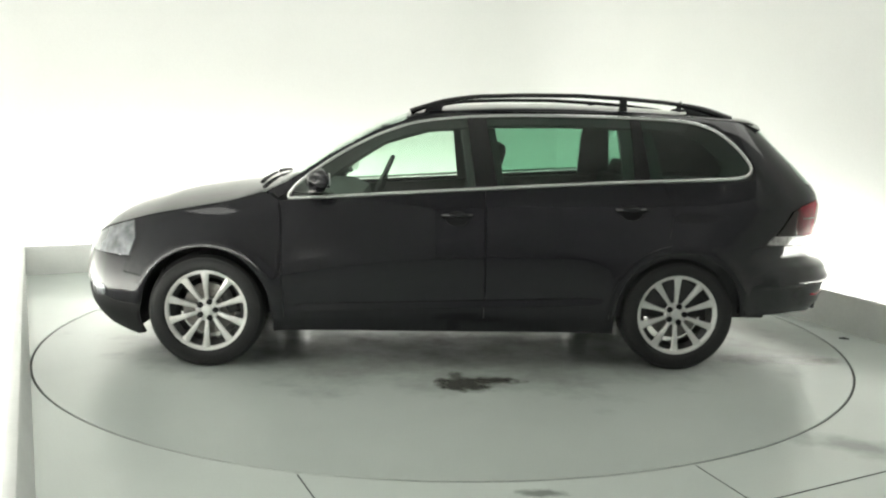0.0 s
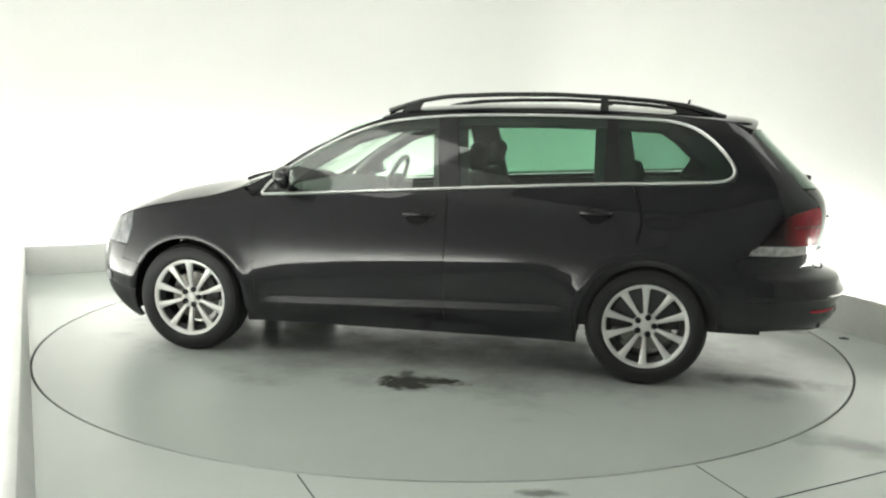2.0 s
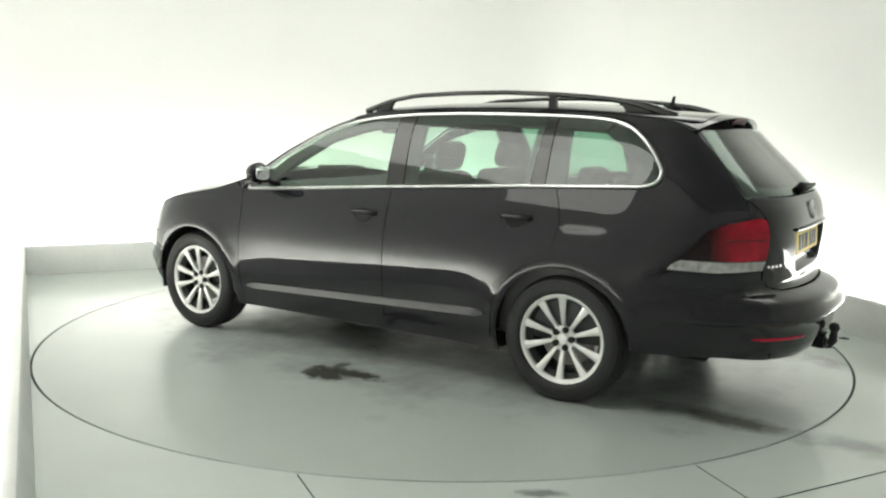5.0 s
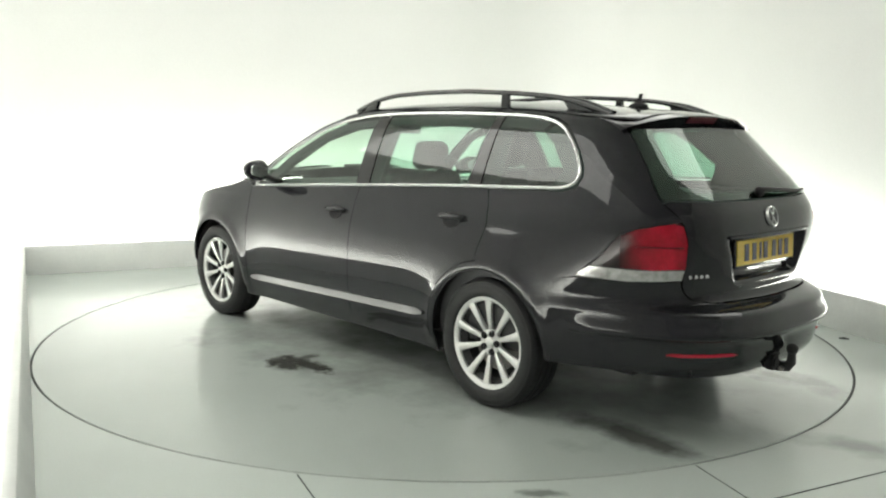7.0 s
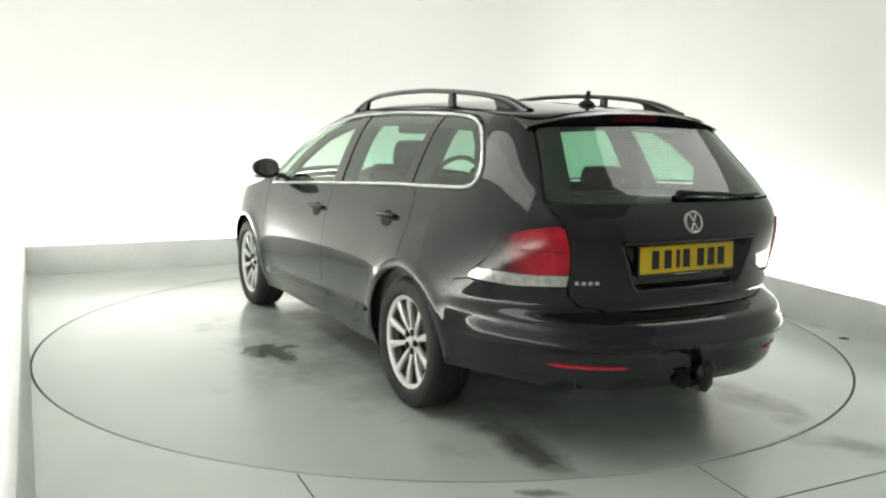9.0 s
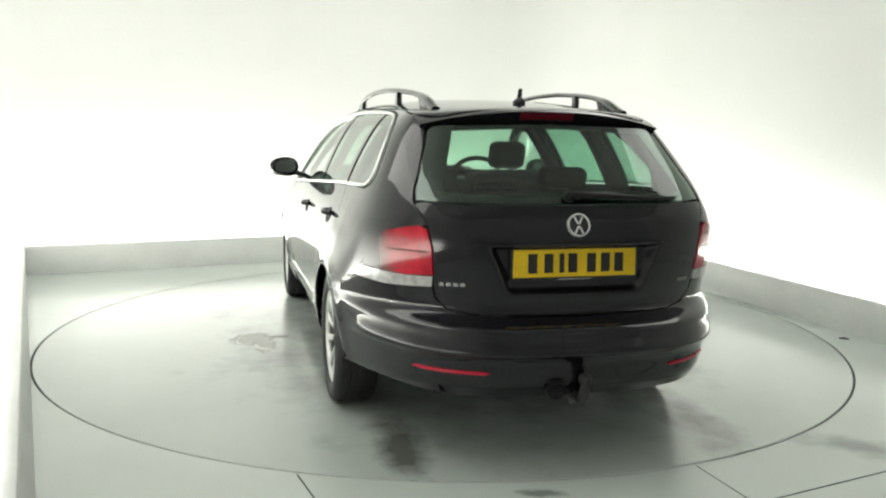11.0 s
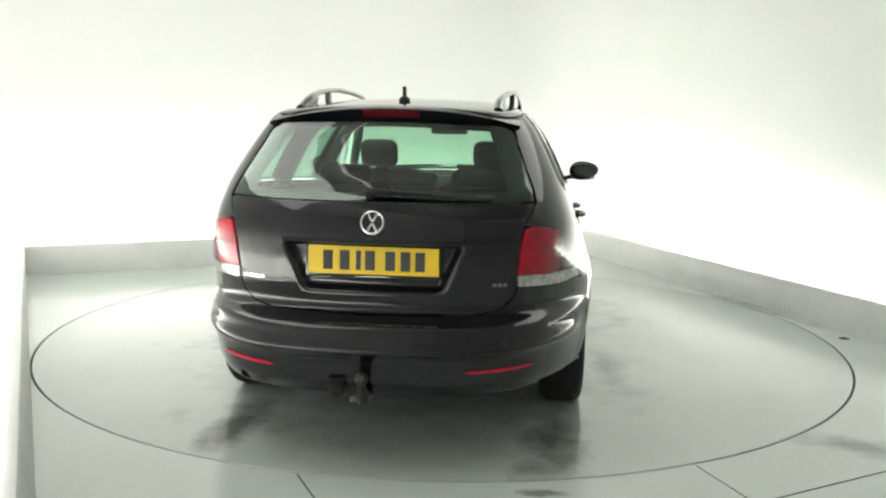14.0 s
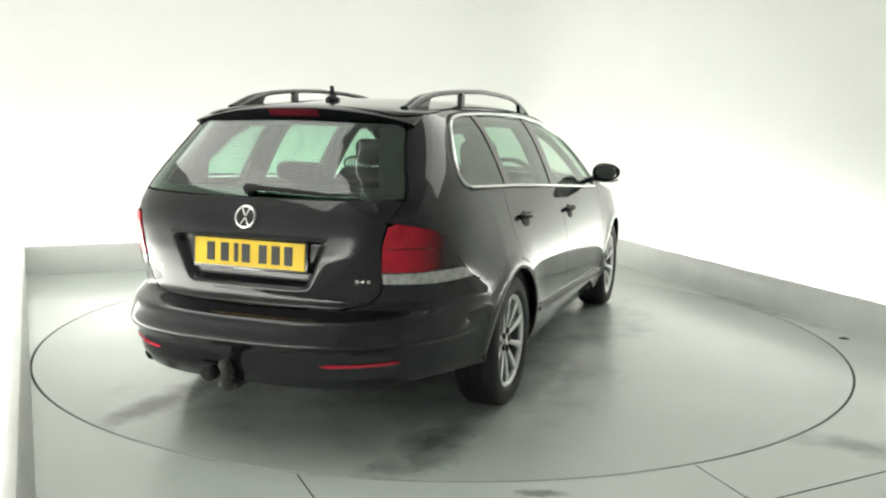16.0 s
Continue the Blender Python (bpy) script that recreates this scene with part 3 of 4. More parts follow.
# lamps at the tail
wing_red = [S(-2.084, 0.932), S(-2.0, 0.912), S(-1.94, 0.882), S(-1.88, 0.80), S(-1.835, 0.752), S(-2.0, 0.748), S(-2.084, 0.746)]
red = [S(-2.13, 0.943), S(-2.078, 0.932), S(-2.078, 0.746), B(0.70, 0.747), B(0.562, 0.750), B(0.572, 0.86), B(0.588, 0.930), B(0.62, 0.941)]
white = [S(-1.83, 0.748), S(-1.79, 0.722), S(-1.778, 0.702), S(-1.95, 0.695), B(0.72, 0.694), B(0.565, 0.703), B(0.562, 0.746), B(0.70, 0.743), S(-2.0, 0.744)]
for flip in (False, True):
    lamp = patch("tail_light", red, skin, SMOKED, car, "bright red tail light lens", lift=0.006, flip=flip, step=0.02)
    patch("tail_light_wing", wing_red, skin, SMOKED, lamp, "smoked side of the tail light that darkens forwards", lift=0.0052, flip=flip, step=0.02)
    for z0, h in ((0.843, 0.0022),):
        bar = [S(-2.03, z0 - h * 2), S(-2.03, z0), B(0.72, z0 + h), B(0.583, z0 + h), B(0.582, z0 - h), B(0.72, z0 - h * 1.5)]
        patch("lens_divider", bar, skin, BRAKE, lamp, "dark red line in the lens", lift=0.0075, thick=0.004, flip=flip, step=0.02)
    patch("reversing_light", white, skin, CLEARLENS, lamp, "clear reversing light strip", lift=0.006, flip=flip, step=0.02)

# tailgate
tg = [B(y, z) for y, z in ((0.60, 0.98), (0.62, 1.02), (0.60, 1.028), (0.3, 1.022), (0.0, 1.02), (-0.3, 1.022), (-0.60, 1.028), (-0.62, 1.02), (-0.60, 0.98), (-0.582, 0.94), (-0.566, 0.86), (-0.556, 0.70),
                           (-0.545, 0.655), (-0.50, 0.618), (-0.42, 0.602), (0.0, 0.595), (0.42, 0.602), (0.50, 0.618), (0.545, 0.655), (0.556, 0.70), (0.566, 0.86), (0.582, 0.94))]
tailgate = patch("tailgate", tg, skin, PAINT, car, step=0.012, vstep=0.008)
rg = [B(y, z) for y, z in ((0.617, 1.036), (0.61, 1.075), (0.578, 1.15), (0.538, 1.25), (0.508, 1.326), (0.0, 1.338), (-0.508, 1.326), (-0.538, 1.25), (-0.578, 1.15), (-0.61, 1.075), (-0.617, 1.036), (-0.3, 1.029), (0.0, 1.027), (0.3, 1.029))]
rear_glass = patch("rear_window", rg, skin, PRIVACY, tailgate, "dark green-tinted rear window glass", thick=0.0, lift=-0.003)
# the black printed border of the rear window
for s in (1, -1):
    edge = [B(s * y, z) for y, z in ((0.615, 1.038), (0.608, 1.075), (0.576, 1.15), (0.536, 1.25), (0.507, 1.324), (0.415, 1.326), (0.446, 1.25), (0.486, 1.15), (0.515, 1.085), (0.50, 1.072), (0.46, 1.066), (0.46, 1.034))]
    patch("window_border", edge, skin, PIANO, rear_glass, "black printed glass border", thick=0.0, lift=-0.007)
edge = [B(y, z) for y, z in ((0.458, 1.034), (0.458, 1.064), (0.0, 1.060), (-0.458, 1.064), (-0.458, 1.034), (0.0, 1.030))]
patch("window_border", edge, skin, PIANO, rear_glass, "black printed glass border", thick=0.0, lift=-0.007)
# bumper
mid2 = 2 * (XR - REAR.long)


def twin(p):
    return (mid2 - p[0], p[1])


side = [S(-1.645, 0.30)] + [S(x, z) for x, z in arc(-1.289, 0.31, ARCH, 181, 138, 8)] + [S(-1.66, 0.60), S(-1.70, 0.678), S(-1.775, 0.692), S(-1.95, 0.689), B(0.72, 0.688), B(0.565, 0.697), B(0.552, 0.655), B(0.505, 0.612), B(0.42, 0.596)]
rb = side + [B(0.0, 0.589)] + [twin(p) for p in reversed(side)] + [B(-0.68, 0.30), B(-0.55, 0.285), B(0.0, 0.285), B(0.55, 0.285), B(0.68, 0.30)]
bumper = patch("rear_bumper", rb, skin, PAINT, car, step=0.03, vstep=0.006)
for s in (1, -1):
    pts = [B(s * y, z) for y, z in ((0.62, 0.399), (0.40, 0.397), (0.372, 0.391), (0.40, 0.385), (0.60, 0.386), (0.635, 0.393))]
    patch("bumper_reflector", pts, skin, RED, bumper, "narrow red reflector", lift=0.006)

# bonnet, windscreen, roof
def lidpatch(name, x0, x1, mat, n=12, k=0.992, **kw):
    pts = [(x0 + (x1 - x0) * i / n, k) for i in range(n + 1)] + [(x1 - (x1 - x0) * i / n, -k) for i in range(n + 1)]
    return patch(name, pts, lid, mat, car, vstep=0.07, step=0.04, out=Vector((x0, 0, -3)), **kw)


lidpatch("bonnet", 1.99, 0.985, PAINT)
lidpatch("windscreen", 0.975, 0.225, GLASS, label="green-tinted windscreen", thick=0.0, lift=-0.003)
roof = lidpatch("roof", 0.22, -1.80, PAINT)

# side glass and pillars
top_line = Curve([(x, z) for x, z in LOOP_TOP] + [(x, z) for x, z in LOOP_BACK[:5]], 0.01)


def window(name, x0, x1, lean0, lean1, mat, label, lift=-0.006):
    """Glass between two leaning edges: x0 and x1 at the belt, x0 + lean0 and x1 + lean1 at the top."""
    up = [x0 + lean0 + (x1 + lean1 - x0 - lean0) * k / 12 for k in range(13)]
    pts = [(x0, BELT(x0) + 0.004)] + [(x, top_line(x) - 0.004) for x in up] + [(x1 + (x0 - x1) * k / 8, BELT(x1 + (x0 - x1) * k / 8) + 0.004) for k in range(8)]
    return both(name, pts, mat, label, thick=0.0, lift=lift)


up = [0.79 + (-0.115 - 0.79) * k / 16 for k in range(17)]
pts = [(0.83, BELT(0.83) + 0.004)] + [(x, top_line(x) - 0.006) for x in up] + [(-0.165 + (0.83 + 0.165) * k / 8, BELT(-0.165 + (0.83 + 0.165) * k / 8) + 0.004) for k in range(8)]
both("front_side_window", pts, GLASS, "green-tinted side window", thick=0.0, lift=-0.006)
window("rear_side_window", -0.285, -1.04, 0.06, 0.0, PRIVACY, "darker green-tinted side window")
qw = [(-1.13, BELT(-1.13) + 0.004), (-1.10, top_line(-1.10) - 0.006), (-1.25, 1.370), (-1.40, 1.356)] + [(x + 0.008, z - 0.004) for x, z in LOOP_BACK[:-1]] + [(-1.499, 1.058), (-1.3, BELT(-1.3) + 0.004)]
both("rear_quarter_window", qw, QUARTER, "darker green-tinted fixed quarter window", thick=0.0, lift=-0.006)
both("b_pillar", [(-0.168, BELT(-0.168) + 0.002), (-0.118, top_line(-0.118) - 0.002), (-0.222, top_line(-0.222) - 0.002), (-0.282, BELT(-0.282) + 0.002)], PIANO, lift=-0.002)
both("c_pillar", [(-1.043, BELT(-1.043) + 0.002), (-1.043, top_line(-1.043) - 0.002), (-1.097, top_line(-1.097) - 0.002), (-1.127, BELT(-1.127) + 0.002)], PIANO, lift=-0.002)

# chrome loop round the side windows
for s in (1, -1):
    line = [S(x, z) for x, z in chaikin(LOOP_TOP + LOOP_BACK + [(x, BELT(x)) for x in (-1.3, -1.1, -0.9, -0.7, -0.5, -0.3, -0.1, 0.1, 0.3, 0.5, 0.7, 0.80, 0.85)], 2)]
    pts = []
    for a in line:
        p, n = skin(*a), slope(skin, *a)
        p = p + (n if n.y > 0 else -n) * 0.003
        pts.append((p.x, p.y * s, p.z))
    bm = bmesh.new()
    tube(bm, pts + pts[:1], 0.0085, 8)
    part("window_trim", bm, CHROME, car, "bright chrome window surround")

# ---- car: fittings ----
# roof rails: a bar that springs from the roof, with one post
for s in (1, -1):
    top = Curve([(0.24, 1.385), (0.15, 1.418), (0.02, 1.462), (-0.15, 1.489), (-0.434, 1.502), (-0.748, 1.505), (-1.058, 1.492), (-1.30, 1.474), (-1.46, 1.448), (-1.58, 1.412), (-1.66, 1.38)], 0.03)
    bm = bmesh.new()
    pts, rad = [], []
    for k in range(41):
        x = 0.20 - k * (0.20 + 1.66) / 40
        pts.append((x, s * (0.488 - 0.045 * step_in(-x, 0.8, 1.6)), top(x)))
        rad.append(0.0135 + 0.012 * step_in(-x, 1.30, 1.58) + 0.004 * step_in(x, 0.0, 0.2))
    tube(bm, pts, rad, 10, 0.95)
    rail = part("roof_rail", bm, PIANO, car, "arched gloss-black roof rail")
    for x0, wide, name in ((-1.02, 0.024, "rail_post"), (-1.44, 0.075, "rail_foot"), (0.04, 0.05, "rail_foot")):
        yy = s * (0.488 - 0.045 * step_in(-x0, 0.8, 1.6))
        bm = bmesh.new()
        z0 = TOP(x0) - 0.012
        lean = 0.0 if name == "rail_post" else (-0.07 if x0 < 0 else 0.05)
        prism(bm, [(x0 - wide + lean, z0), (x0 + wide + lean, z0), (x0 + wide * 0.8, top(x0) - 0.002), (x0 - wide * 0.8, top(x0) - 0.002)], yy - 0.012, yy + 0.012)
        part(name, bm, PIANO, rail)

# aerial
bm = bmesh.new()
prism(bm, [(-1.43, 1.425), (-1.45, 1.448), (-1.478, 1.462), (-1.492, 1.50), (-1.502, 1.50), (-1.497, 1.46), (-1.53, 1.445), (-1.545, 1.425)], -0.008, 0.008)
r = bmesh.ops.create_uvsphere(bm, u_segments=14, v_segments=8, radius=1, matrix=Matrix.LocRotScale((-1.485, 0, 1.437), None, (0.055, 0.026, 0.020)))
part("aerial", bm, PLASTIC, car, "small black roof aerial")

# spoiler over the rear window with the high brake light
bm = bmesh.new()
rows = []
for k in range(33):
    q = -1 + 2 * k / 32
    y = 0.545 * q
    e = abs(q) ** 3
    zc = 1.412 - 0.040 * q * q - 0.022 * e
    x1 = -1.862 + 0.060 * abs(q) ** 2.5
    x0 = -1.66
    tip = 1.0 - 0.6 * e
    prof = [(x0, TOP(-1.66) + CROWN(-1.66) * max(0, 1 - abs(q * 0.98) ** 2.4) ** 0.62 - 0.006), (-1.74, zc + 0.002), (x1 + 0.02, zc - 0.014), (x1, zc - 0.022), (x1 + 0.058, zc - 0.022 - 0.072 * tip), (x1 + 0.072, zc - 0.026 - 0.070 * tip), (-1.775, zc - 0.060), (x0, zc - 0.055)]
    rows.append([bm.verts.new((a, y, b)) for a, b in prof])
for a, b in zip(rows, rows[1:]):
    for k in range(8):
        bm.faces.new((a[k], a[(k + 1) % 8], b[(k + 1) % 8], b[k]))
bm.faces.new(rows[0])
bm.faces.new(rows[-1])
spoiler = part("roof_spoiler", bm, PAINT, tailgate)
bm = bmesh.new()
cells = []
for k in range(13):
    y = -0.12 + 0.24 * k / 12
    q = y / 0.56
    zc = 1.412 - 0.040 * q * q
    x1 = -1.862 + 0.060 * abs(q) ** 2.5
    cells.append([bm.verts.new(c) for c in ((x1 + 0.001, y, zc - 0.028), (x1 + 0.0235, y, zc - 0.056), (x1 + 0.038, y, zc - 0.055), (x1 + 0.018, y, zc - 0.026))])
for a, b in zip(cells, cells[1:]):
    for k in range(4):
        bm.faces.new((a[k], a[(k + 1) % 4], b[(k + 1) % 4], b[k]))
bm.faces.new(cells[0])
bm.faces.new(cells[-1])
part("brake_light", bm, BRAKE, tailgate, "dark red high-level brake light")

# rear wiper
bm = bmesh.new()


def on_glass(y, z, out):
    u, v = B(y, z)
    p, n = skin(u, v), slope(skin, u, v)
    return p + (n if n.x < 0 else -n) * out


pts = [on_glass(y, z, o) for y, z, o in ((0.035, 1.048, 0.014), (0.0, 1.046, 0.026), (-0.10, 1.042, 0.028), (-0.22, 1.040, 0.024), (-0.30, 1.040, 0.018))]
tube(bm, pts, [0.018, 0.020, 0.014, 0.010, 0.006], 8, 0.7)
wiper = part("rear_wiper", bm, PLASTIC, tailgate, "black rear wiper arm and blade")
bm = bmesh.new()
tube(bm, [on_glass(y, z, 0.010) for y, z in ((-0.04, 1.052), (-0.15, 1.045), (-0.28, 1.040), (-0.40, 1.040), (-0.46, 1.041))], 0.007, 6)
part("wiper_blade", bm, RUBBER, wiper)
bm = bmesh.new()
bmesh.ops.create_uvsphere(bm, u_segments=14, v_segments=8, radius=0.024, matrix=Matrix.Translation(on_glass(0.02, 1.047, 0.012)))
part("wiper_pivot", bm, PLASTIC, wiper)

# round badge: ring, disc and plain strokes
by, bz = 0.0, 0.947
bp, bn = skin(*B(0.0001, bz)), slope(skin, *B(0.02, bz))
bn = Vector((bn.x, 0, bn.z)).normalized()
if bn.x > 0:
    bn = -bn
bx = Vector((0, 1, 0))
BADGE = Matrix.Translation(bp) @ Matrix((bx, bn, bx.cross(bn))).transposed().to_4x4()
bm = bmesh.new()
lathe(bm, [(0.0001, 0.006), (0.040, 0.006), (0.042, 0.0), (0.0001, 0.0)], 28)
bm.transform(BADGE)
badge = part("round_badge", bm, PIANO, tailgate, "round chrome and black badge")
bm = bmesh.new()
lathe(bm, [(0.040, 0.002), (0.040, 0.010), (0.043, 0.012), (0.047, 0.010), (0.048, 0.0), (0.042, 0.0)], 28, closed=True)
bm.transform(BADGE)
part("badge_ring", bm, CHROME, badge)
bm = bmesh.new()
for a in (27, -27, 153, -153):
    box(bm, (-0.004, 0.004, 0.004), (0.004, 0.010, 0.038), 0.001, 1, Matrix.Rotation(radians(a), 4, "Y"))
bm.transform(BADGE)
part("badge_bars", bm, CHROME, badge)

# small chrome lettering as plain bars
for y0, z0, n, w, metal in ((0.53, 0.716, 4, 0.025, CHROME), (-0.475, 0.712, 3, 0.020, DISC)):
    for k in range(n):
        y = y0 - k * w
        u, v = B(y, z0)
        p = skin(u, v)
        bm = bmesh.new()
        box(bm, (p.x - 0.003, p.y - w * 0.42, z0 - 0.007), (p.x + 0.002, p.y + w * 0.42, z0 + 0.007), 0.001, 1)
        part("badge_bar", bm, metal, tailgate, "small chrome bar")

# number plate in its frame, the writing as plain bars
PLATE = Matrix.Translation((-2.196, 0.0, 0.796)) @ Matrix.Rotation(radians(3), 4, "Y")
bm = bmesh.new()
box(bm, (-0.012, -0.272, -0.068), (0.004, 0.272, 0.064), 0.006)
bm.transform(PLATE)
plate = part("number_plate", bm, PIANO, tailgate, "yellow rear number plate in a black frame")
bm = bmesh.new()
box(bm, (-0.0165, -0.26, -0.0555), (-0.010, 0.26, 0.0555), 0.002, 1)
bm.transform(PLATE)
part("plate_face", bm, YELLOW, plate, "yellow reflective plate")
for y in (0.180, 0.113, 0.058, 0.012, -0.068, -0.128, -0.186):
    bm = bmesh.new()
    w = 0.010 if y == 0.058 else 0.019
    box(bm, (-0.019, y - w, -0.038), (-0.0155, y + w, 0.038), 0.001, 1)
    bm.transform(PLATE)
    part("plate_bar", bm, INK, plate)
bm = bmesh.new()
box(bm, (-0.0165, -0.07, -0.0655), (-0.012, 0.07, -0.0615), 0.001, 1)
bm.transform(PLATE)
part("plate_frame_strip", bm, CHROME, plate, "small bright strip of worn writing")
# lip above the plate
bm = bmesh.new()
tube(bm, [(skin(*B(y, 0.874)) + Vector((-0.004, 0, 0))) for y in [-0.36 + 0.06 * k for k in range(13)]], 0.010, 8, 0.8)
part("tailgate_grip", bm, PAINT, tailgate)

# tow bar, socket and exhaust
bm = bmesh.new()
tube(bm, [(-2.12, 0.01, 0.295), (-2.24, 0.01, 0.282), (-2.33, 0.01, 0.272), (-2.372, 0.01, 0.278), (-2.388, 0.01, 0.300), (-2.390, 0.01, 0.345)], [0.030, 0.028, 0.026, 0.025, 0.022, 0.016], 12)
tow = part("tow_bar", bm, DARKMETAL, car, "black tow bar neck and ball")
bm = bmesh.new()
bmesh.ops.create_uvsphere(bm, u_segments=18, v_segments=12, radius=0.026, matrix=Matrix.Translation((-2.390, 0.01, 0.362)))
part("tow_ball", bm, DARKMETAL, tow)
tow.location = (0.018, 0, 0.006)
for y in (-0.018, 0.038):
    bm = bmesh.new()
    lathe(bm, [(0.0001, 0.0), (0.012, 0.0), (0.012, 0.020), (0.0001, 0.020)], 6)
    bm.transform(Matrix.Translation((-2.362, y, 0.272)))
    part("tow_bolt", bm, DISC, tow, "worn steel bolt head")
bm = bmesh.new()
lathe(bm, [(0.0001, 0.0), (0.034, 0.0), (0.037, 0.004), (0.037, 0.030), (0.032, 0.034), (0.032, 0.075), (0.0001, 0.075)], 20)
bm.transform(Matrix.Translation((-2.365, 0.115, 0.312)) @ Matrix.Rotation(radians(-90), 4, "Z"))
socket = part("tow_socket", bm, PLASTIC, tow, "black electric socket")
bm = bmesh.new()
box(bm, (-2.372, 0.082, 0.345), (-2.335, 0.148, 0.354), 0.003, 1)
box(bm, (-2.374, 0.092, 0.296), (-2.366, 0.138, 0.330), 0.003, 1)
part("socket_flap", bm, PLASTIC, socket)
bm = bmesh.new()
box(bm, (-2.325, 0.02, 0.300), (-2.315, 0.155, 0.352), 0.003, 1)
part("socket_plate", bm, DARKMETAL, tow)
bm = bmesh.new()
tube(bm, [(-2.30, 0.115, 0.31), (-2.26, 0.12, 0.285), (-2.20, 0.14, 0.29), (-2.15, 0.15, 0.31)], 0.008, 8)
part("socket_cable", bm, PLASTIC, tow)
bm = bmesh.new()
box(bm, (-2.21, -0.42, 0.30), (-2.13, 0.42, 0.35), 0.01)
part("tow_crossbar", bm, DARKMETAL, tow)
bm = bmesh.new()
lathe(bm, [(0.030, 0.0), (0.033, 0.0), (0.033, 0.16), (0.030, 0.16)], 20, closed=True)
bmesh.ops.transform(bm, matrix=Matrix.Translation((-2.225, 0.515, 0.322)) @ Matrix.Rotation(-math.pi / 2, 4, "Z"), verts=bm.verts)
part("exhaust_pipe", bm, DARKMETAL, car, "dark steel exhaust tip").location.x = 0.03

# door mirrors
for s in (1, -1):
    bm = bmesh.new()
    bmesh.ops.create_uvsphere(bm, u_segments=28, v_segments=18, radius=1)
    for v in bm.verts:
        c = v.co
        x = c.x
        # flat towards the rear, round towards the front; blunt ends
        px = 0.075 * x if x > 0 else 0.034 * max(x, -0.75)
        sy = math.copysign(abs(c.y) ** 0.92, c.y)
        sz = math.copysign(abs(c.z) ** 0.88, c.z) * (1 - 0.18 * c.y)
        v.co = Vector((0.66 + px - 0.03 * sy, (0.935 + 0.100 * sy) * s, 1.028 + 0.064 * sz + 0.006 * sy))
    mirror = part("door_mirror", bm, PAINT, car)
    bm = bmesh.new()
    prism(bm, chaikin([(0.075, 0.0), (0.05, 0.040), (-0.05, 0.044), (-0.078, 0.02), (-0.078, -0.02), (-0.05, -0.044), (0.05, -0.040)], 2), -0.003, 0.003)
    bm.transform(Matrix.Translation((0.624, 0.935 * s, 1.030)) @ Matrix.Rotation(radians(90 + 16 * s), 4, "Z"))
    part("mirror_glass", bm, MIRROR, mirror, "mirror glass")
    bm = bmesh.new()
    tube(bm, [(0.70, 0.745 * s, 0.955), (0.69, 0.80 * s, 0.968), (0.675, 0.86 * s, 0.985)], [0.032, 0.026, 0.03], 10, 0.6)
    part("mirror_arm", bm, PLASTIC, mirror)
    bm = bmesh.new()
    tube(bm, [(0.735, 0.845 * s, 0.972), (0.728, 0.90 * s, 0.966), (0.705, 0.98 * s, 0.970), (0.68, 1.015 * s, 0.98)], [0.006, 0.010, 0.010, 0.005], 8)
    part("mirror_indicator", bm, CLEARLENS, mirror, "pale indicator strip under the mirror")

# door handles: a scoop and a bow
for doors, x0, z0 in ((front_doors, -0.062, 0.838), (rear_doors, -1.012, 0.880)):
    for s, door in ((1, doors[0]), (-1, doors[1])):
        y0 = skin(x0, z0).y
        bm = bmesh.new()
        lathe(bm, [(0.0001, 0.002), (0.8, 0.0022), (0.95, 0.0015), (1.0, -0.003), (0.0001, -0.004)], 28)
        for v in bm.verts:
            v.co = Vector((x0 + v.co.x * 0.062, (skin(x0, z0 - 0.010 + v.co.z * 0.040).y + 0.0015 + v.co.y) * s, z0 - 0.010 + v.co.z * 0.040))
        part("handle_cup", bm, PLASTIC, door, "dark handle recess")
        bm = bmesh.new()
        tube(bm, [(x0 + 0.080, (y0 + 0.001) * s, z0 + 0.006), (x0 + 0.066, (y0 + 0.020) * s, z0 + 0.006), (x0 + 0.03, (y0 + 0.031) * s, z0 + 0.007), (x0 - 0.03, (y0 + 0.031) * s, z0 + 0.008),
                  (x0 - 0.066, (y0 + 0.020) * s, z0 + 0.008), (x0 - 0.080, (y0 + 0.001) * s, z0 + 0.008)], [0.013, 0.015, 0.015, 0.015, 0.015, 0.013], 10, 0.85)
        part("door_handle", bm, PAINT, door)

# front wipers lying on the cowl
for y0, y1 in ((0.62, 0.12), (0.0, -0.50)):
    bm = bmesh.new()
    pts = [Vector((1.02, y0 + (y1 - y0) * k / 6, lid(1.0, (y0 + (y1 - y0) * k / 6) / edge_y(1.0)).z + 0.012)) for k in range(7)]
    tube(bm, pts, [0.012, 0.011, 0.010, 0.009, 0.008, 0.008, 0.006], 8)
    part("front_wiper", bm, PLASTIC, car, "black windscreen wiper")

# ---- car: wheels ----


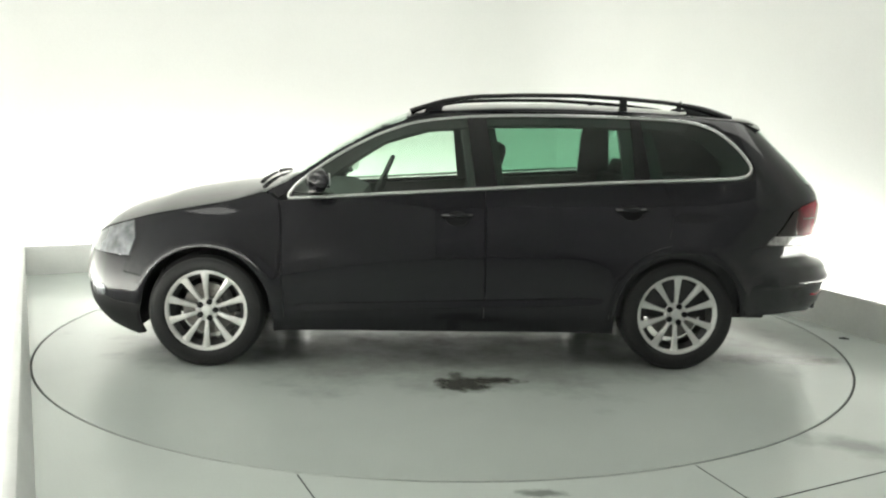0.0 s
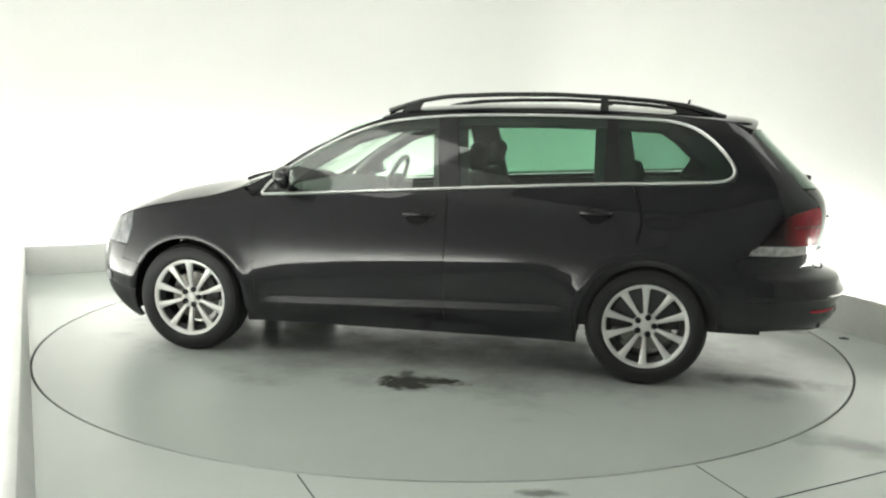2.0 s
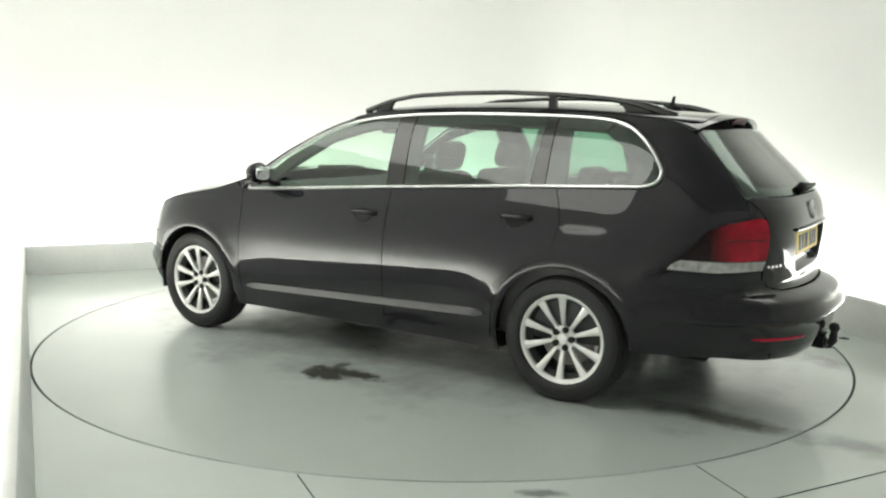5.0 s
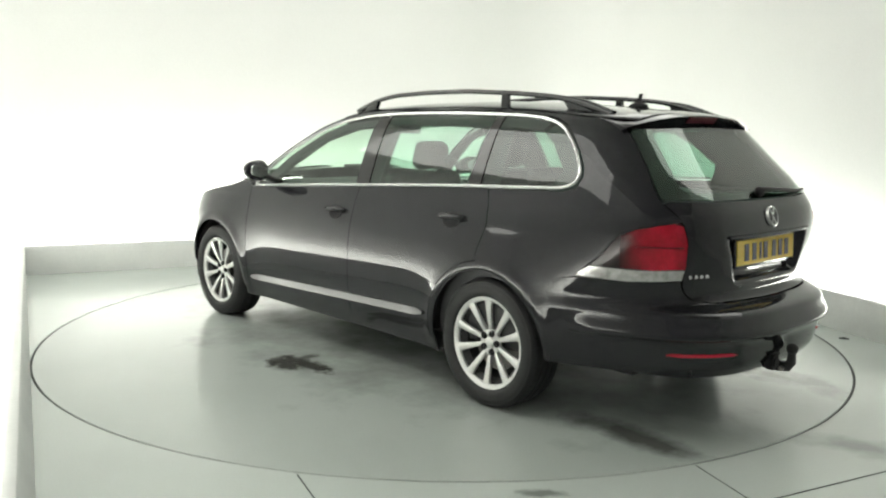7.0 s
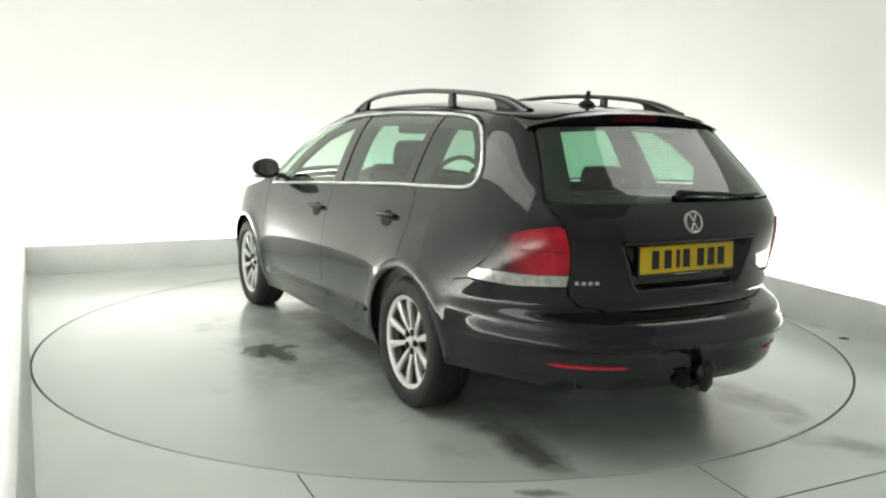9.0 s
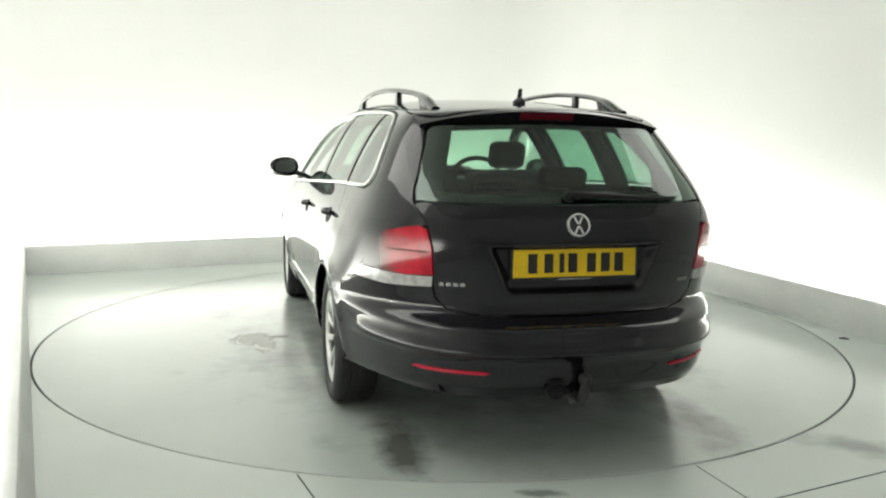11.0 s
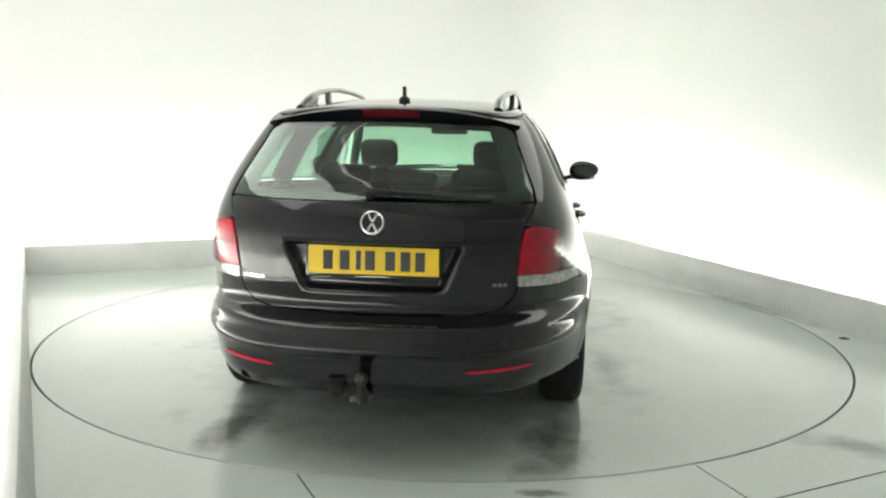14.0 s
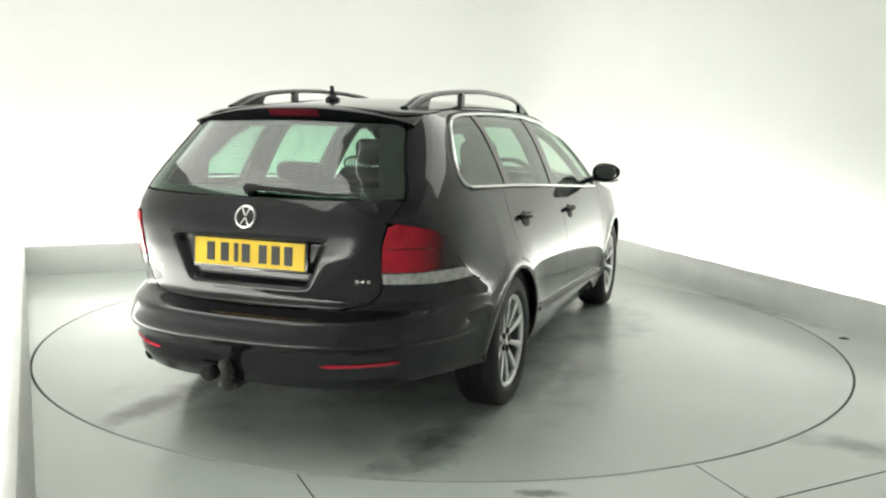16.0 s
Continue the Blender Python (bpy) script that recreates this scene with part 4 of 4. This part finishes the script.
def wheel_at(x, s):
    m = Matrix.Translation((x, (0.785 if x > 0 else 0.765) * s, 0.31)) @ (Matrix.Rotation(math.pi, 4, "Z") if s < 0 else Matrix.Identity(4))
    bm = bmesh.new()
    lathe(bm, [(0.190, -0.095), (0.212, -0.098), (0.214, -0.090), (0.196, -0.075), (0.180, -0.03), (0.182, 0.045), (0.207, 0.060), (0.219, 0.074), (0.2225, 0.081), (0.217, 0.085), (0.206, 0.074), (0.176, 0.04), (0.172, -0.03), (0.186, -0.08)], 64, closed=True)
    wheel = part("wheel", bm, DARKMETAL, car, "silver ten-spoke alloy wheel")
    wheel.matrix_local = m
    bm = bmesh.new()
    lathe(bm, [(0.199, 0.052), (0.2015, 0.078), (0.208, 0.0845), (0.219, 0.0895), (0.2245, 0.0885), (0.223, 0.072), (0.210, 0.052)], 64, closed=True)
    part("rim_lip", bm, ALLOY, wheel)
    bm = bmesh.new()
    lathe(bm, [(0.206, -0.088), (0.232, -0.102), (0.268, -0.104), (0.292, -0.098), (0.306, -0.084), (0.311, -0.062)] +
          [(0.3125, -0.048), (0.3125, -0.042), (0.306, -0.040), (0.306, -0.034), (0.3135, -0.032), (0.3135, -0.006), (0.307, -0.004), (0.307, 0.004), (0.3135, 0.006), (0.3135, 0.032), (0.306, 0.034), (0.306, 0.040), (0.3125, 0.042), (0.3125, 0.048),
           (0.311, 0.062), (0.306, 0.084), (0.292, 0.098), (0.286, 0.0985), (0.284, 0.1005), (0.268, 0.104), (0.250, 0.1035), (0.238, 0.102), (0.230, 0.097), (0.2225, 0.090), (0.215, 0.078)], 72)
    tyre = part("tyre", bm, RUBBER, wheel, "black rubber tyre")
    bm = bmesh.new()
    for k in range(60):
        for y0, y1 in ((-0.080, -0.050), (0.050, 0.080)):
            a = 2 * math.pi * k / 60
            ring = []
            for y in (y0, y1):
                r = 0.3125 - (0.0065 if abs(y) > 0.06 else 0.0)
                for d, q in ((-0.018, 0.0025), (0.018, 0.0025), (0.022, -0.004), (-0.022, -0.004)):
                    ring.append(bm.verts.new(((r + q) * math.cos(a + d), y, (r + q) * math.sin(a + d))))
            bm.faces.new(ring[:4])
            bm.faces.new(ring[4:])
            for j in range(4):
                bm.faces.new((ring[j], ring[(j + 1) % 4], ring[4 + (j + 1) % 4], ring[4 + j]))
    tagged(part("tread_pattern", bm, RUBBER, tyre, "", False), "black rubber tread blocks", kind="stuff")
    # ten tapered spokes in pairs
    for k in range(10):
        a = math.radians(90 + 36 * k + (1.2 if k % 2 else -1.2))
        bm = bmesh.new()
        prof = ((0.045, 0.058, 0.0095), (0.075, 0.066, 0.0105), (0.11, 0.073, 0.0125), (0.15, 0.078, 0.0155), (0.185, 0.081, 0.019), (0.208, 0.082, 0.026))
        rings = []
        for r, y, w in prof:
            rings.append([bm.verts.new((r, y - 0.022, -w * 0.8)), bm.verts.new((r, y - 0.004, -w)), bm.verts.new((r, y, -w * 0.72)), bm.verts.new((r, y + 0.0012, 0)), bm.verts.new((r, y, w * 0.72)), bm.verts.new((r, y - 0.004, w)), bm.verts.new((r, y - 0.022, w * 0.8))])
        for p, q in zip(rings, rings[1:]):
            for j in range(7):
                bm.faces.new((p[j], p[(j + 1) % 7], q[(j + 1) % 7], q[j]))
        bm.faces.new(rings[0])
        bm.faces.new(rings[-1])
        bm.transform(Matrix.Rotation(-a, 4, "Y"))
        part("spoke", bm, ALLOY, wheel)
    bm = bmesh.new()
    lathe(bm, [(0.0001, 0.040), (0.054, 0.040), (0.064, 0.048), (0.064, 0.058), (0.058, 0.0635), (0.040, 0.064), (0.036, 0.060), (0.0001, 0.060)], 40)
    part("hub", bm, ALLOY, wheel)
    bm = bmesh.new()
    lathe(bm, [(0.0001, 0.068), (0.021, 0.068), (0.0245, 0.066), (0.0255, 0.060), (0.0001, 0.060)], 28)
    part("hub_cap", bm, ALLOY, wheel, "small round silver hub cap")
    for k in range(5):
        a = radians(90 + 72 * k + 18)
        bm = bmesh.new()
        lathe(bm, [(0.0001, 0.0720), (0.0140, 0.0720), (0.0165, 0.0705), (0.0165, 0.060), (0.0001, 0.060)], 12)
        bm.transform(Matrix.Translation((0.0465 * math.cos(a), 0, 0.0465 * math.sin(a))))
        part("wheel_bolt", bm, PLASTIC, wheel)
    bm = bmesh.new()
    lathe(bm, [(0.06, 0.012), (0.142, 0.012), (0.142, -0.012), (0.06, -0.012)], 40, closed=True)
    lathe(bm, [(0.0001, 0.03), (0.062, 0.03), (0.065, -0.02), (0.0001, -0.02)], 32)
    part("brake_disc", bm, DISC, wheel, "steel brake disc")
    bm = bmesh.new()
    box(bm, (0.085, -0.03, -0.075), (0.155, 0.036, 0.075), 0.015)
    bm.transform(Matrix.Rotation(radians(-25 if x < 0 else 205), 4, "Y"))
    part("brake_caliper", bm, DARKMETAL, wheel)


for wx in WHEELS_X:
    for s in (1, -1):
        wheel_at(wx, s)
        # arch liner
        bm = bmesh.new()
        a0, a1, n = (-14 if wx > 0 else 0), 180, 24
        rows = []
        for k in range(n + 1):
            a = radians(a0 + (a1 - a0) * k / n)
            c, d = math.cos(a), math.sin(a)
            rows.append([bm.verts.new((wx + (ARCH + q) * c, y * s, 0.31 + (ARCH + q) * d)) for q, y in ((0.012, 0.845), (0.014, 0.56), (0.03, 0.56), (0.03, 0.845))])
        for p, q in zip(rows, rows[1:]):
            for k in range(4):
                bm.faces.new((p[k], p[(k + 1) % 4], q[(k + 1) % 4], q[k]))
        part("wheel_arch_liner", bm, PLASTIC, car)
        bm = bmesh.new()
        prism(bm, [(wx + 0.36 * math.cos(a), 0.31 + 0.36 * math.sin(a)) for a in [radians(0 + 180 * k / 16) for k in range(17)]], 0.55 * s, 0.56 * s)
        part("inner_arch", bm, PLASTIC, car)

# underside
bm = bmesh.new()
box(bm, (-0.93, -0.80, 0.20), (0.93, 0.80, 0.27), 0.01)
box(bm, (-1.90, -0.54, 0.23), (1.98, 0.54, 0.30), 0.01)
part("underbody", bm, PLASTIC, car, "dark underside of the car")
bm = bmesh.new()
tube(bm, [(0.9, 0.25, 0.20), (0.2, 0.2, 0.19), (-0.9, 0.25, 0.2), (-1.5, 0.4, 0.26), (-1.9, 0.49, 0.285), (-2.13, 0.515, 0.32)], 0.03, 8)
part("exhaust_line", bm, DARKMETAL, car)

# ---- car: cabin ----
inner = [S(0.88, 0.27), S(0.90, 0.91)] + [S(x, BELT(x) - 0.016) for x in (0.5, 0.0, -0.5, -1.0, -1.3, -1.6, -1.9)] + [S(-2.05, 0.95), S(-2.05, 0.30), S(-1.6, 0.27)]
for flip in (False, True):
    patch("door_lining", inner, skin, CABIN, car, lift=-0.055, thick=0.01, flip=flip, step=0.12)
    for name, x0, x1, t0, t1 in (("b_pillar_lining", -0.13, -0.33, -0.08, -0.27), ("c_pillar_lining", -0.99, -1.22, -0.98, -1.16)):
        pl = [S(x0, BELT(x0) - 0.02), S(t0, top_line(t0) + 0.012), S(t1, top_line(t1) + 0.012), S(x1, BELT(x1) - 0.02)]
        patch(name, pl, skin, CABIN, car, lift=-0.045, thick=0.03, flip=flip, step=0.08)
    dl = [S(-1.50, 1.045), S(-1.56, 1.16), S(-1.45, 1.27), S(-1.36, 1.33), S(-1.36, TOP(-1.36) - 0.004), S(-1.70, TOP(-1.70) - 0.01), B(0.49, 1.34), B(0.52, 1.25), B(0.56, 1.15), B(0.59, 1.05), S(-1.9, 1.03)]
    patch("d_pillar_lining", dl, skin, CABIN, car, lift=-0.05, thick=0.01, flip=flip, step=0.06)
    al = [S(0.83, 0.97), S(0.63, 1.135), S(0.38, 1.28), S(0.22, 1.338), S(0.08, 1.372), S(0.08, 1.330), S(0.34, 1.245), S(0.58, 1.09), S(0.74, 0.96)]
    patch("a_pillar_lining", al, skin, CABIN, car, lift=-0.035, thick=0.03, flip=flip, step=0.08)
    rl = [S(x, TOP(x) - 0.006) for x in (0.2, 0.1, -0.3, -0.7, -1.1, -1.4)] + [S(x, top_line(x) - 0.035) for x in (-1.36, -1.1, -0.7, -0.3, 0.1, 0.2)]
    patch("roof_edge_lining", rl, skin, CABIN, car, lift=-0.03, thick=0.02, flip=flip, step=0.1)
lin = [(0.19 - 1.9 * k / 10, 0.95) for k in range(11)] + [(-1.71 + 1.9 * k / 10, -0.95) for k in range(11)]
patch("roof_lining", lin, lid, CABIN, car, lift=-0.035, thick=0.0, vstep=0.15, step=0.12, out=Vector((-0.5, 0, -3)))


def rounded(name, lo, hi, r, m, mat, parent, label=""):
    bm = bmesh.new()
    box(bm, lo, hi, r, 3)
    bm.transform(m)
    return part(name, bm, mat, parent, label)


def seat(y, x):
    m = Matrix.Translation((x, y, 0.32))
    s = rounded("front_seat", (-0.24, -0.25, 0.05), (0.28, 0.25, 0.22), 0.05, m @ Matrix.Rotation(radians(-8), 4, "Y"), CLOTH, car, "dark cloth front seat")
    back = Matrix.Translation((x - 0.22, y, 0.45)) @ Matrix.Rotation(radians(-16), 4, "Y")
    rounded("seat_backrest", (-0.07, -0.25, -0.02), (0.06, 0.25, 0.63), 0.05, back, CLOTH, s)
    rounded("headrest", (-0.05, -0.115, 0.645), (0.05, 0.115, 0.815), 0.048, back, CLOTH, s)
    bm = bmesh.new()
    for q in (-0.06, 0.06):
        tube(bm, [back @ Vector((0, q, 0.55)), back @ Vector((0, q, 0.66))], 0.008, 6)
    part("headrest_posts", bm, CHROME, s)


seat(0.345, 0.12)
seat(-0.345, 0.12)
bench = rounded("rear_bench", (-0.28, -0.62, 0.0), (0.25, 0.62, 0.2), 0.05, Matrix.Translation((-0.72, 0, 0.33)), CLOTH, car, "dark cloth rear bench")
back = Matrix.Translation((-0.98, 0, 0.46)) @ Matrix.Rotation(radians(-20), 4, "Y")
for y0, y1 in ((0.12, 0.62), (-0.12, 0.11), (-0.62, -0.13)):
    rounded("bench_backrest", (-0.07, min(y0, y1), 0.0), (0.06, max(y0, y1), 0.60), 0.04, back, CLOTH, bench)
for y in (0.345, -0.345, 0.0):
    rounded("headrest", (-0.045, y - 0.125, 0.60), (0.045, y + 0.125, 0.70 if y else 0.66), 0.03, back, CLOTH, bench)
rounded("luggage_cover", (-2.05, -0.60, 0.985), (-1.22, 0.60, 1.0), 0.005, Matrix.Identity(4), CABIN, car, "dark luggage cover")
rounded("luggage_floor", (-2.15, -0.54, 0.305), (-1.1, 0.54, 0.33), 0.005, Matrix.Identity(4), CABIN, car)
# dashboard, wheel, mirror
bm = bmesh.new()
prism(bm, [(1.0, 0.55), (1.0, 0.93), (0.85, 0.955), (0.62, 0.95), (0.50, 0.90), (0.48, 0.78), (0.56, 0.55)], -0.74, 0.74)
part("dashboard", bm, CABIN, car, "dark plastic dashboard")
SW = Matrix.Translation((0.40, -0.345, 0.94)) @ Matrix.Rotation(radians(-24), 4, "Y")
bm = bmesh.new()
ring = [SW @ Vector((0, 0.185 * math.cos(2 * math.pi * k / 32), 0.185 * math.sin(2 * math.pi * k / 32))) for k in range(33)]
tube(bm, ring, 0.016, 8)
steer = part("steering_wheel", bm, CABIN, car, "dark steering wheel")
bm = bmesh.new()
for a in (0, 180, 270):
    box(bm, (-0.012, 0.0, -0.022), (0.012, 0.18, 0.022), 0.006, 1, SW @ Matrix.Rotation(radians(a), 4, "X"))
box(bm, (-0.03, -0.07, -0.06), (0.02, 0.07, 0.06), 0.02, 2, SW)
part("steering_wheel_hub", bm, CABIN, steer)
rounded("interior_mirror", (-0.02, -0.125, -0.032), (0.015, 0.125, 0.032), 0.014, Matrix.Translation((0.36, -0.01, 1.298)) @ Matrix.Rotation(radians(-4), 4, "Z"), CABIN, car, "dark interior mirror")
# ---- marks on the table and the floor ----


def seam(a, b, wide=0.003):
    a, b = Vector((*a, 0)), Vector((*b, 0))
    d = (b - a).normalized()
    s = Vector((-d.y, d.x, 0)) * wide
    bm = bmesh.new()
    lo = [bm.verts.new(p) for p in (a + s, b + s, b - s, a - s)]
    hi = [bm.verts.new(p + Vector((0, 0, 0.0015))) for p in (a + s * 0.6, b + s * 0.6, b - s * 0.6, a - s * 0.6)]
    bm.faces.new(hi)
    for k in range(4):
        bm.faces.new((lo[k], lo[(k + 1) % 4], hi[(k + 1) % 4], hi[k]))
    tagged(part("floor_seam", bm, SEAM), "thin dark joint between floor plates", "joint", group="floor joints")


seam((-0.545, -2.372), (-0.10, -3.32))
seam((1.02, -2.215), (1.46, -3.5), 0.003)
seam((1.20, -2.52), (2.35, -1.94), 0.004)
bm = bmesh.new()
lathe(bm, [(TABLE_R - 0.011, 0.0), (TABLE_R - 0.001, 0.0), (TABLE_R - 0.001, -0.003), (TABLE_R - 0.011, -0.003)], 160, closed=True)
bm.transform(Matrix.Translation((0, 0, -0.0045)) @ Matrix.Rotation(math.pi / 2, 4, "X"))
part("table_gap", bm, SEAM, table, "narrow dark gap round the table")

bm = bmesh.new()
box(bm, (-0.030, -0.009, 0.0), (0.030, 0.009, 0.007), 0.002, 1)
box(bm, (-0.010, -0.006, 0.007), (0.010, 0.006, 0.012), 0.002, 1)
b = part("floor_bracket", bm, DARKMETAL)
b.matrix_world = pose(2.60, -0.06, 0, 0, 0, -20)
tagged(b, "small dark metal bracket screwed to the grey floor", "bracket")

# ---- motion ----
def motions():
    rows_car, rows_table = [], []
    for k in range(17):
        a = FIRST + RATE * k
        c, s = math.cos(radians(a)), math.sin(radians(a))
        rows_car.append((float(k), pose(CAR_X * c - CAR_Y * s, CAR_X * s + CAR_Y * c, 0, 0, 0, a)))
        rows_table.append((float(k), pose(0, TABLE_Y, 0, 0, 0, a)))
    walk(car, rows_car)
    walk(table, rows_table)


motions()
